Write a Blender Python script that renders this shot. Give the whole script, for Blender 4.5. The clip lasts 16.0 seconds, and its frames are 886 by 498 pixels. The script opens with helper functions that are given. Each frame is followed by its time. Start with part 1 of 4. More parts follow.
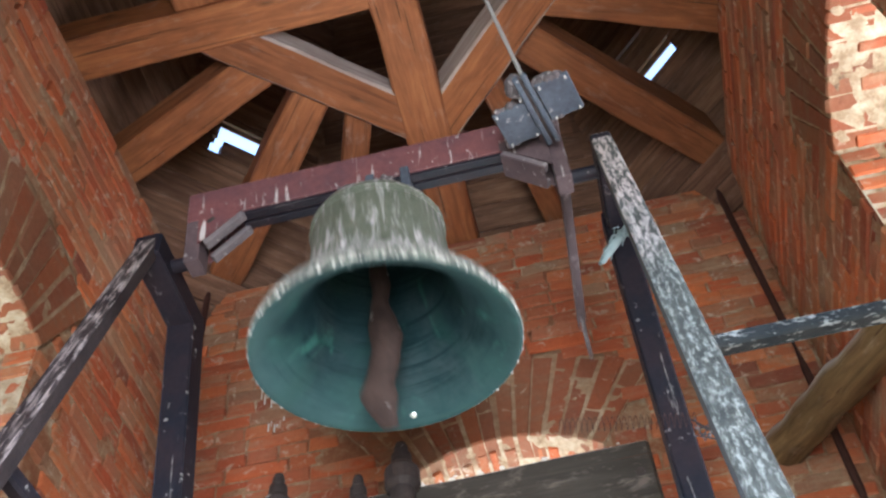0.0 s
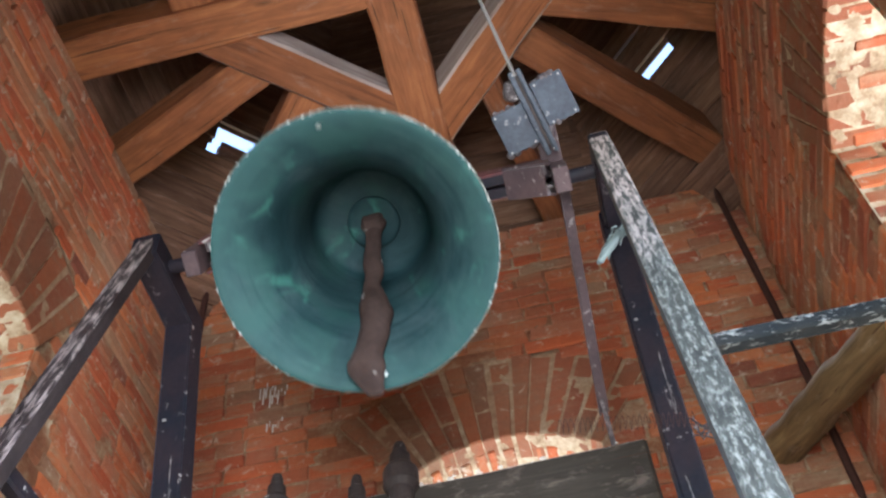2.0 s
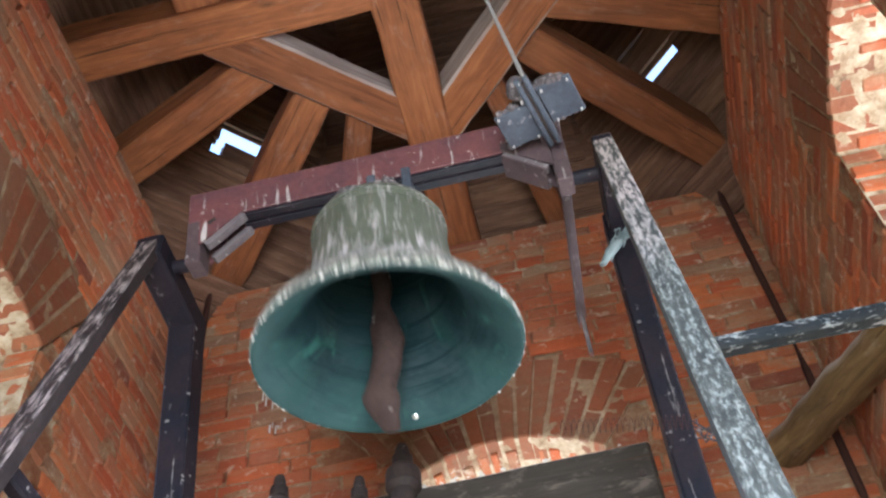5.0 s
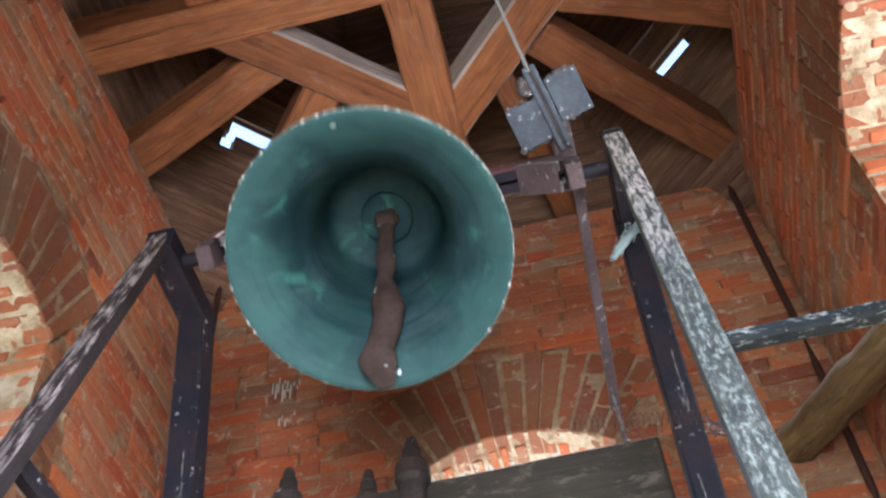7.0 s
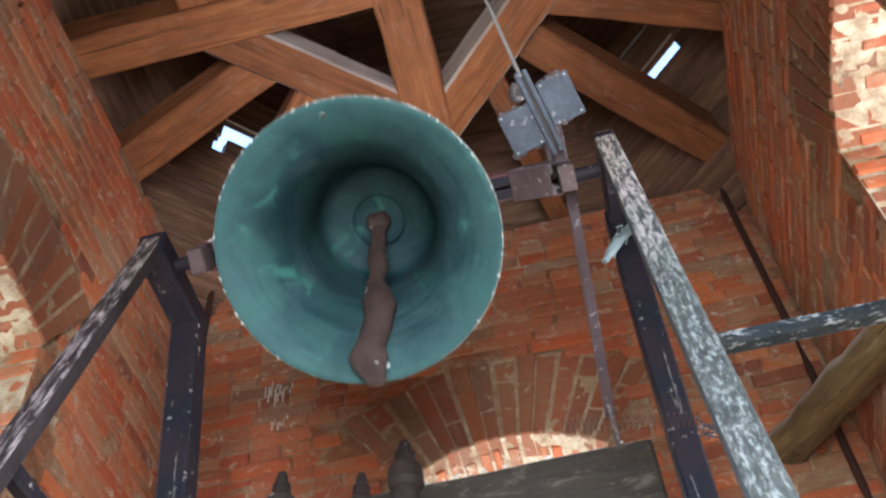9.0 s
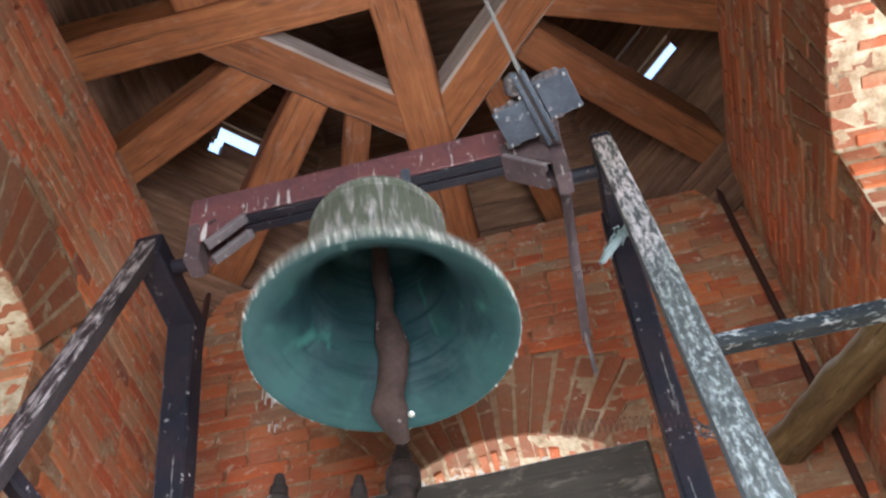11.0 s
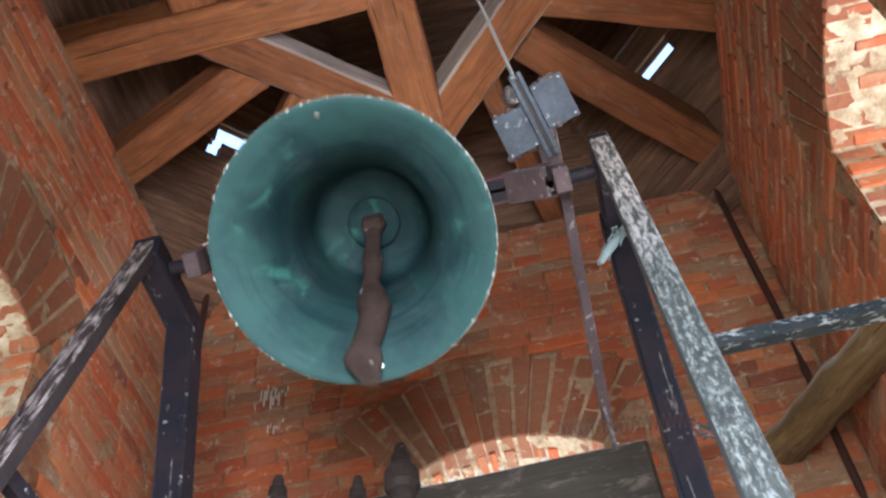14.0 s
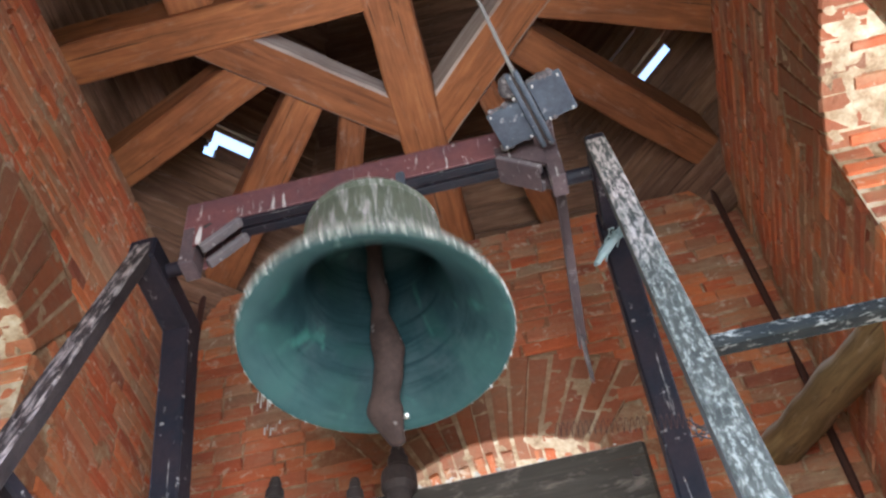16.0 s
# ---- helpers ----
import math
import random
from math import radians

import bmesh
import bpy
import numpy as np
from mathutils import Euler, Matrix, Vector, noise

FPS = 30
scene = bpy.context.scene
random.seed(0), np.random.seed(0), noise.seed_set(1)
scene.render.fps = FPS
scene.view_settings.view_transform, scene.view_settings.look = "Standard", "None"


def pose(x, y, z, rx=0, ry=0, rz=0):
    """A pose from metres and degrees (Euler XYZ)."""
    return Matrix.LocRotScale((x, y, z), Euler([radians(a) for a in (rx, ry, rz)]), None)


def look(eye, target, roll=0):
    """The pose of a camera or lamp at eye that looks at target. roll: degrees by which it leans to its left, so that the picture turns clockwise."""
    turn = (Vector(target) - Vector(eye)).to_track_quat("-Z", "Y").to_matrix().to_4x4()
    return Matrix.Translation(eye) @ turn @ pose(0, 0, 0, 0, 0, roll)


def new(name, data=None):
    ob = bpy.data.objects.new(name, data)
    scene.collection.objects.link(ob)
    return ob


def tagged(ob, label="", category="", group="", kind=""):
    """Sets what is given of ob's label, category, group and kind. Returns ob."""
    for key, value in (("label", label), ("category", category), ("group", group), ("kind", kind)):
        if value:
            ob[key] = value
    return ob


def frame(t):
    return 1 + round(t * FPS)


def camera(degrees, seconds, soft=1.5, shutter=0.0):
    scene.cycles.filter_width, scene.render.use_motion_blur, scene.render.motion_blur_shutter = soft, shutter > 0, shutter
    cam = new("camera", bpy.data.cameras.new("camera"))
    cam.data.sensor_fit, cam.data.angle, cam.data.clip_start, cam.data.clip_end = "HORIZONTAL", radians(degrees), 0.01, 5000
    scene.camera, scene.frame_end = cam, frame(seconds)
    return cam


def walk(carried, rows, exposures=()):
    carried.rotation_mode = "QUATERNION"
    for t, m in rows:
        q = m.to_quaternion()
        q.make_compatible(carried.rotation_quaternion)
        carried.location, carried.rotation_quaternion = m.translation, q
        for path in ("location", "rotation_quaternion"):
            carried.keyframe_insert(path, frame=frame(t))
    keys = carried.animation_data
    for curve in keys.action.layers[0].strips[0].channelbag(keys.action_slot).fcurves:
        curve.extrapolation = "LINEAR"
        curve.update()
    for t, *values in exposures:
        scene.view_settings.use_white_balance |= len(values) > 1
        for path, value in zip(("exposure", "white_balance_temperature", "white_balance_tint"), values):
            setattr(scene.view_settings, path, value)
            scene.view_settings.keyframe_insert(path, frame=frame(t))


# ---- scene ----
# ---- camera ----
EYE = (0.0, 0.0, 1.6)
# seconds, elevation, turn to the right, roll
TURNS = [
    (0, 51.632, -7.712, -6.433),
    (0.5, 51.672, -7.690, -6.428),
    (1, 51.683, -7.607, -6.579),
    (1.5, 51.687, -7.529, -6.704),
    (2, 51.604, -7.538, -6.708),
    (2.5, 51.587, -7.539, -6.661),
    (3, 51.654, -7.577, -6.643),
    (3.5, 51.729, -7.450, -6.767),
    (4, 51.779, -7.301, -6.941),
    (6.5, 51.507, -8.743, -5.153),
    (7, 51.451, -8.701, -5.460),
    (7.5, 51.430, -8.394, -5.679),
    (8, 51.481, -8.317, -5.677),
    (8.5, 51.497, -8.228, -5.822),
    (9, 51.572, -8.021, -6.176),
    (11.5, 51.670, -7.669, -6.667),
    (12, 51.740, -7.604, -6.811),
    (12.5, 51.684, -7.616, -6.827),
    (13, 51.598, -7.647, -6.781),
    (13.5, 51.631, -7.629, -6.770),
    (14, 51.664, -7.569, -6.828),
    (14.5, 51.764, -7.471, -6.978),
    (15, 51.781, -7.402, -7.079),
    (15.5, 51.719, -7.286, -7.160),
    (16, 51.712, -7.268, -7.174),
]


def sight(up, turn, roll):
    e, w = radians(up), radians(turn)
    ahead = Vector((math.sin(w) * math.cos(e), math.cos(w) * math.cos(e), math.sin(e)))
    return look(EYE, Vector(EYE) + ahead, roll)


cam = camera(45.57, 16.0, soft=2.45, shutter=0.5)
walk(cam, [(t, sight(u, w, r)) for t, u, w, r in TURNS], exposures=[(0.0, 3.05, 5620, 10), (16.0, 3.05, 5620, 10)])

# ---- light ----
world = bpy.data.worlds.new("sky")
scene.world = world
world.use_nodes = True
sky = world.node_tree.nodes.new("ShaderNodeTexSky")
sky.sky_type, sky.sun_disc = "NISHITA", False
sky.sun_elevation, sky.sun_rotation = radians(58), radians(190)
world.node_tree.links.new(sky.outputs[0], world.node_tree.nodes["Background"].inputs[0])
world.node_tree.nodes["Background"].inputs[1].default_value = 0.135
sun = new("sun", bpy.data.lights.new("sun", "SUN"))
sun.data.energy, sun.data.angle, sun.data.color = 4.6, radians(0.5), (1, 0.95, 0.88)
sun.matrix_world = look((0, 0, 0), (math.sin(radians(190)) * -0.53, math.cos(radians(190)) * -0.53, -0.848))


def window_light(name, eye, target, wide, high, watts):
    """The sky's light in an opening."""
    ob = new(name, bpy.data.lights.new(name, "AREA"))
    ob.data.shape, ob.data.size, ob.data.size_y = "RECTANGLE", wide, high
    ob.data.energy, ob.data.color = watts, (1.0, 0.97, 0.93)
    ob.matrix_world = look(eye, target)


window_light("skylight_front", (0.3, -1.5, 2.1), (-0.6, 2.0, 4.7), 1.5, 2.4, 41)
window_light("skylight_west", (-3.0, 1.93, 3.2), (0.0, 1.93, 3.7), 1.0, 2.0, 5)
window_light("skylight_east", (2.2, 1.86, 3.1), (-0.6, 1.86, 3.8), 1.0, 2.0, 17)
window_light("skylight_north", (-0.31, 4.4, 3.2), (-0.31, 1.0, 3.7), 1.0, 2.0, 11)


# ---- materials ----
class Nodes:
    """Short hand to wire one material."""

    def __init__(self, name, rough=0.7, metal=0.0, gloss=0.25):
        self.mat = bpy.data.materials.new(name)
        self.mat.use_nodes = True
        self.tree = self.mat.node_tree
        self.bsdf = self.tree.nodes["Principled BSDF"]
        self.set(self.bsdf, "Roughness", rough)
        self.set(self.bsdf, "Metallic", metal)
        self.set(self.bsdf, "Specular IOR Level", gloss)

    def set(self, node, key, value):
        s = node.inputs[key]
        if isinstance(value, bpy.types.NodeSocket):
            self.tree.links.new(value, s)
        else:
            s.default_value = (*value, 1) if isinstance(value, tuple) and len(value) == 3 and s.type == "RGBA" else value

    def place(self, kind="world", scale=(1, 1, 1)):
        if kind == "world":
            out = self.tree.nodes.new("ShaderNodeNewGeometry").outputs["Position"]
        else:
            out = self.tree.nodes.new("ShaderNodeTexCoord").outputs["Object"]
        m = self.tree.nodes.new("ShaderNodeMapping")
        self.set(m, "Vector", out)
        self.set(m, "Scale", scale)
        return m.outputs[0]

    def noise(self, where, scale, detail=4.0, rough=0.6, distort=0.0):
        n = self.tree.nodes.new("ShaderNodeTexNoise")
        for k, v in (("Vector", where), ("Scale", scale), ("Detail", detail), ("Roughness", rough), ("Distortion", distort)):
            self.set(n, k, v)
        return n.outputs["Fac"]

    def voronoi(self, where, scale):
        n = self.tree.nodes.new("ShaderNodeTexVoronoi")
        self.set(n, "Vector", where)
        self.set(n, "Scale", scale)
        return n.outputs["Distance"]

    def ramp(self, fac, *stops):
        n = self.tree.nodes.new("ShaderNodeValToRGB")
        self.set(n, "Fac", fac)
        e = n.color_ramp.elements
        while len(e) < len(stops):
            e.new(0.5)
        for el, (p, c) in zip(e, stops):
            el.position, el.color = p, (c, c, c, 1) if isinstance(c, (int, float)) else (*c, 1)
        return n.outputs[0]

    def mix(self, fac, a, b, kind="MIX"):
        n = self.tree.nodes.new("ShaderNodeMix")
        n.data_type, n.blend_type = "RGBA", kind
        for i, v in ((0, fac), (6, a), (7, b)):
            if isinstance(v, bpy.types.NodeSocket):
                self.tree.links.new(v, n.inputs[i])
            else:
                n.inputs[i].default_value = (*v, 1) if isinstance(v, tuple) else v
        return n.outputs[2]

    def math(self, kind, a, b=0.0):
        n = self.tree.nodes.new("ShaderNodeMath")
        n.operation = kind
        for i, v in ((0, a), (1, b)):
            if isinstance(v, bpy.types.NodeSocket):
                self.tree.links.new(v, n.inputs[i])
            else:
                n.inputs[i].default_value = v
        return n.outputs[0]

    def any_random(self):
        o = self.tree.nodes.new("ShaderNodeObjectInfo").outputs["Random"]
        i = self.tree.nodes.new("ShaderNodeNewGeometry").outputs["Random Per Island"]
        return self.math("FRACT", self.math("ADD", o, i))

    def up_facing(self, low, high):
        """1 on faces that look up, 0 on those that look down (dust and droppings settle there)."""
        n = self.tree.nodes.new("ShaderNodeSeparateXYZ")
        self.set(n, 0, self.tree.nodes.new("ShaderNodeNewGeometry").outputs["Normal"])
        return self.ramp(self.math("ADD", self.math("MULTIPLY", n.outputs[2], 0.5), 0.5), (low, 0.0), (high, 1.0))

    def done(self, colour, height=None, depth=0.003, strength=0.6, rough=None):
        self.set(self.bsdf, "Base Color", colour)
        if rough is not None:
            self.set(self.bsdf, "Roughness", rough)
        if height is not None:
            b = self.tree.nodes.new("ShaderNodeBump")
            self.set(b, "Strength", strength)
            self.set(b, "Distance", depth)
            self.set(b, "Height", height)
            self.set(self.bsdf, "Normal", b.outputs[0])
        return self.mat


def brick_material(name, lime, soot=0.0, wash=0.62):
    k = Nodes(name, 0.9)
    p = k.place()
    r = k.any_random()
    tone = k.ramp(r, (0.0, (0.21, 0.068, 0.042)), (0.16, (0.42, 0.1, 0.038)), (0.34, (0.52, 0.155, 0.052)), (0.5, (0.37, 0.12, 0.055)), (0.66, (0.25, 0.145, 0.09)), (0.82, (0.48, 0.16, 0.062)), (1.0, (0.33, 0.23, 0.15)))
    big = k.noise(p, 3.0, 5)
    tone = k.mix(k.ramp(big, (0.42, 0.0), (0.75, 0.5)), tone, (0.27, 0.125, 0.065))
    smear = k.noise(k.place("world", (2.2, 2.2, 9.0)), 2.4, 6, 0.7, 0.5)
    tone = k.mix(k.ramp(smear, (0.48, 0.0), (0.64, 0.65)), tone, (0.33, 0.23, 0.145))
    red = k.noise(p, 1.7, 3)
    tone = k.mix(k.ramp(red, (0.47, 0.0), (0.64, 0.5)), tone, (0.44, 0.09, 0.035))
    if soot:
        tone = k.mix(soot, tone, (0.13, 0.07, 0.042))
    fine = k.noise(p, 45.0, 6, 0.7)
    tone = k.mix(0.34, tone, k.ramp(fine, (0.25, 0.32), (0.75, 1.0)), "MULTIPLY")
    spots = k.noise(p, 17.0, 4, 0.65, 0.6)
    tone = k.mix(k.ramp(spots, (wash, 0.0), (wash + 0.1, lime)), tone, (0.5, 0.42, 0.33))
    pits = k.voronoi(p, 70.0)
    tone = k.mix(k.ramp(pits, (0.05, 0.55), (0.16, 0.0)), tone, (0.1, 0.04, 0.03))
    h = k.math("ADD", fine, k.math("MULTIPLY", k.ramp(pits, (0.0, 0.0), (0.25, 1.0)), 0.6))
    return k.done(tone, k.math("ADD", h, k.math("MULTIPLY", spots, 1.2)), 0.007, 0.8)


def mortar_material():
    k = Nodes("old_lime_mortar", 0.95)
    p = k.place()
    big = k.noise(p, 7.0, 6, 0.75)
    c = k.ramp(big, (0.3, (0.22, 0.08, 0.04)), (0.46, (0.28, 0.135, 0.072)), (0.58, (0.37, 0.26, 0.165)), (0.72, (0.6, 0.52, 0.39)))
    fine = k.noise(p, 90.0, 5, 0.7)
    c = k.mix(0.5, c, k.ramp(fine, (0.3, 0.45), (0.7, 1.0)), "MULTIPLY")
    return k.done(c, fine, 0.004, 0.8)


def ring_material():
    k = Nodes("beige_arch_mortar", 0.95)
    p = k.place()
    big = k.noise(p, 8.0, 6, 0.75)
    c = k.ramp(big, (0.3, (0.23, 0.125, 0.072)), (0.5, (0.33, 0.22, 0.135)), (0.7, (0.5, 0.4, 0.28)))
    fine = k.noise(p, 70.0, 5, 0.7)
    c = k.mix(0.45, c, k.ramp(fine, (0.3, 0.45), (0.7, 1.0)), "MULTIPLY")
    return k.done(c, fine, 0.005, 0.8)


def lime_material():
    k = Nodes("pale_lime_mortar", 0.95)
    p = k.place()
    big = k.noise(p, 9.0, 5, 0.7)
    c = k.ramp(big, (0.32, (0.13, 0.08, 0.05)), (0.42, (0.3, 0.21, 0.13)), (0.55, (0.46, 0.37, 0.26)), (0.72, (0.62, 0.55, 0.44)))
    fine = k.noise(p, 70.0, 5, 0.7)
    c = k.mix(0.45, c, k.ramp(fine, (0.3, 0.45), (0.7, 1.0)), "MULTIPLY")
    return k.done(c, fine, 0.005, 0.8)


def timber_material(name, dark, mid, light, greyed=0.22):
    """Sawn timber; the grain runs along the part's own x axis."""
    k = Nodes(name, 0.75)
    p = k.place("object", (0.9, 10, 10))
    q = k.place("object", (1, 1, 1))
    g = k.noise(p, 3.0, 7, 0.65, 0.8)
    c = k.ramp(g, (0.25, dark), (0.5, mid), (0.75, light))
    blot = k.noise(q, 2.6, 4)
    c = k.mix(k.ramp(blot, (0.42, 0.0), (0.72, 0.65)), c, dark)
    knots = k.voronoi(k.place("object", (2.2, 7, 7)), 1.0)
    c = k.mix(k.ramp(knots, (0.05, 0.75), (0.13, 0.0)), c, (0.07, 0.028, 0.012))
    cracks = k.noise(k.place("object", (0.7, 30, 30)), 2.2, 3, 0.5)
    crack = k.ramp(cracks, (0.31, 1.0), (0.36, 0.0))
    c = k.mix(k.math("MULTIPLY", crack, 0.75), c, (0.05, 0.022, 0.012))
    shade = k.tree.nodes.new("ShaderNodeObjectInfo").outputs["Random"]
    c = k.mix(1.0, c, k.ramp(shade, (0.0, (0.72, 0.7, 0.7)), (0.5, (1.0, 0.98, 0.95)), (1.0, (1.18, 1.15, 1.05))), "MULTIPLY")
    wear = k.noise(k.place("object", (2.0, 5, 5)), 3.5, 6, 0.7, 0.4)
    c = k.mix(k.ramp(wear, (0.56, 0.0), (0.68, greyed)), c, (0.36, 0.29, 0.25))
    dust = k.math("MULTIPLY", k.up_facing(0.55, 0.8), k.ramp(k.noise(q, 9.0, 5), (0.3, 0.4), (0.6, 0.9)))
    c = k.mix(dust, c, (0.42, 0.38, 0.36))
    h = k.math("SUBTRACT", g, k.math("MULTIPLY", crack, 1.2))
    return k.done(c, h, 0.004, 0.6)


def dirty_metal(name, base, second, rough, metal, streak, low, high, drop=(0.72, 0.68, 0.66), scale=1.0, side=0.15, lift=(0.35, 0.75), other=None, fade=(-1.9, -0.9)):
    """Painted or rusty metal with bird droppings run down it."""
    k = Nodes(name, rough, metal, 0.12)
    p = k.place("object")
    c = k.mix(k.ramp(k.noise(p, 7.0, 6, 0.7), (0.35, 0.0), (0.65, 1.0)), base, second)
    fine = k.noise(p, 60.0, 5, 0.7)
    c = k.mix(0.45, c, k.ramp(fine, (0.3, 0.4), (0.7, 1.0)), "MULTIPLY")
    s = k.noise(k.place("object", streak), scale, 5, 0.62, 0.5)
    streak_fac = k.ramp(s, (low, 0.0), (high, 1.0))
    dots = k.ramp(k.noise(p, 24.0 * scale ** 0.5, 3, 0.5), (0.68, 0.0), (0.72, 1.0))
    white = k.math("MULTIPLY", k.math("MAXIMUM", streak_fac, k.math("MULTIPLY", dots, 0.8)), k.math("ADD", k.math("MULTIPLY", k.up_facing(*lift), 1.0 - side), side))
    tint = k.mix(fine, tuple(v * 0.65 for v in drop), drop)
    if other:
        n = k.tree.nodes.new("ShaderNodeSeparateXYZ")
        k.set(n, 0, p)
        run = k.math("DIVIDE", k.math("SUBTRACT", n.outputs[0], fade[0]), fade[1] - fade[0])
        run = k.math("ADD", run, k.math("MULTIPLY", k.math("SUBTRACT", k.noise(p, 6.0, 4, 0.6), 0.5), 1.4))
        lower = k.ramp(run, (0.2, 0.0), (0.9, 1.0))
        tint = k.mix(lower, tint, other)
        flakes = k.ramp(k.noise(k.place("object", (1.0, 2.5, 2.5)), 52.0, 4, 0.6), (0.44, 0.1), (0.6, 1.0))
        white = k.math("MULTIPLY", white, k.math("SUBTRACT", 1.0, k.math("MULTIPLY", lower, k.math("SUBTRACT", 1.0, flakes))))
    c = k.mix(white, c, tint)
    return k.done(c, k.math("ADD", fine, k.math("MULTIPLY", white, 1.2)), 0.002, 0.6, k.mix(white, (rough, rough, rough), (0.9, 0.9, 0.9)))


BRICK = brick_material("old_red_brick", 0.6, 0.0, 0.59)
ARCH_BRICK = brick_material("sooty_arch_brick", 0.5, 0.5)
WASHED_BRICK = brick_material("limewashed_brick", 0.8, 0.0, 0.6)
MORTAR, LIME, RING = mortar_material(), lime_material(), ring_material()
TIMBER = timber_material("orange_pine_timber", (0.12, 0.043, 0.019), (0.27, 0.102, 0.04), (0.39, 0.16, 0.065))
BOARD = timber_material("brown_roof_board", (0.07, 0.035, 0.022), (0.17, 0.09, 0.056), (0.28, 0.17, 0.115))
GREY_SIDE_TIMBER = timber_material("pale_grey_timber_side", (0.22, 0.165, 0.145), (0.36, 0.29, 0.265), (0.5, 0.44, 0.42), 0.8)
GREY_WOOD = timber_material("weathered_grey_wood", (0.022, 0.018, 0.015), (0.042, 0.036, 0.03), (0.07, 0.06, 0.052))
TAN_WOOD = timber_material("tan_debarked_wood", (0.05, 0.03, 0.013), (0.13, 0.084, 0.037), (0.23, 0.16, 0.08))
STEEL = dirty_metal("black_blue_painted_steel", (0.009, 0.01, 0.016), (0.02, 0.014, 0.018), 0.5, 0.0, (2.5, 14, 14), 0.66, 0.72, side=0.16, scale=2.0)
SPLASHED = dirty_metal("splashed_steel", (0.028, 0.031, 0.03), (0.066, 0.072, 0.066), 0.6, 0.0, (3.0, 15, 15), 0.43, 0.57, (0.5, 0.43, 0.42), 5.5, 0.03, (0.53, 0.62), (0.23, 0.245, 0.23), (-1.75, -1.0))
STREAKED = dirty_metal("streaked_brown_steel", (0.014, 0.01, 0.011), (0.035, 0.026, 0.026), 0.6, 0.0, (2.2, 15, 15), 0.46, 0.66, (0.4, 0.33, 0.32), 5.0, 0.03, (0.53, 0.62))
SPLASHED_BAR = dirty_metal("splashed_steel_bar", (0.014, 0.018, 0.022), (0.032, 0.034, 0.034), 0.6, 0.0, (7, 16, 16), 0.55, 0.63, (0.4, 0.41, 0.4), 4.2, 0.6)
RUST = dirty_metal("red_brown_rusty_paint", (0.155, 0.06, 0.06), (0.1, 0.048, 0.055), 0.6, 0.15, (16, 10, 2.2), 0.59, 0.66, side=0.5, scale=2.2)
ARM = dirty_metal("dull_mauve_steel", (0.095, 0.064, 0.067), (0.06, 0.043, 0.048), 0.6, 0.0, (16, 10, 2.2), 0.62, 0.7, side=0.3, scale=2.2)
BRACE = dirty_metal("grey_mauve_angle_iron", (0.15, 0.125, 0.13), (0.1, 0.082, 0.09), 0.6, 0.0, (16, 10, 2.2), 0.62, 0.7, side=0.3, scale=2.2)
PLATE = dirty_metal("grey_blue_zinc_plate", (0.08, 0.092, 0.115), (0.05, 0.055, 0.072), 0.5, 0.1, (9, 9, 9), 0.66, 0.72, side=0.3, scale=2.0)
CRUSTED = dirty_metal("dropping_crusted_iron", (0.06, 0.05, 0.052), (0.12, 0.1, 0.105), 0.8, 0.1, (14, 14, 9), 0.52, 0.68, (0.52, 0.46, 0.46), side=0.6, scale=4.0)
IRON = dirty_metal("brown_rusty_iron", (0.026, 0.016, 0.014), (0.056, 0.036, 0.031), 0.75, 0.1, (5, 5, 1), 0.72, 0.8, side=0.2)
DARK_IRON = dirty_metal("dark_greasy_iron", (0.035, 0.028, 0.027), (0.07, 0.054, 0.05), 0.55, 0.1, (5, 5, 1), 0.74, 0.8, side=0.2)


def bell_outside():
    k = Nodes("weathered_bronze_outside", 0.6, 0.35)
    p = k.place("object")
    c = k.mix(k.ramp(k.noise(p, 6.0, 6, 0.65), (0.35, 0.0), (0.65, 1.0)), (0.075, 0.084, 0.062), (0.125, 0.13, 0.1))
    fine = k.noise(p, 70.0, 5, 0.7)
    c = k.mix(0.4, c, k.ramp(fine, (0.3, 0.4), (0.7, 1.0)), "MULTIPLY")
    n = k.tree.nodes.new("ShaderNodeSeparateXYZ")
    k.set(n, 0, p)
    runs = k.noise(k.place("object", (34, 34, 4.0)), 1.5, 5, 0.65, 0.4)
    slope = k.up_facing(0.5, 0.66)
    low = k.ramp(k.math("MULTIPLY", n.outputs[2], -1.0), (0.16, 0.0), (0.4, 0.1))
    amount = k.math("ADD", k.math("ADD", runs, k.math("MULTIPLY", slope, 0.08)), low)
    white = k.ramp(amount, (0.53, 0.0), (0.74, 0.9))
    c = k.mix(white, c, k.mix(fine, (0.26, 0.235, 0.24), (0.5, 0.46, 0.465)))
    h = k.math("ADD", k.math("MULTIPLY", white, 1.0), k.math("MULTIPLY", fine, 0.6))
    return k.done(c, h, 0.002, 0.6, k.mix(white, (0.55, 0.55, 0.55), (0.92, 0.92, 0.92)))


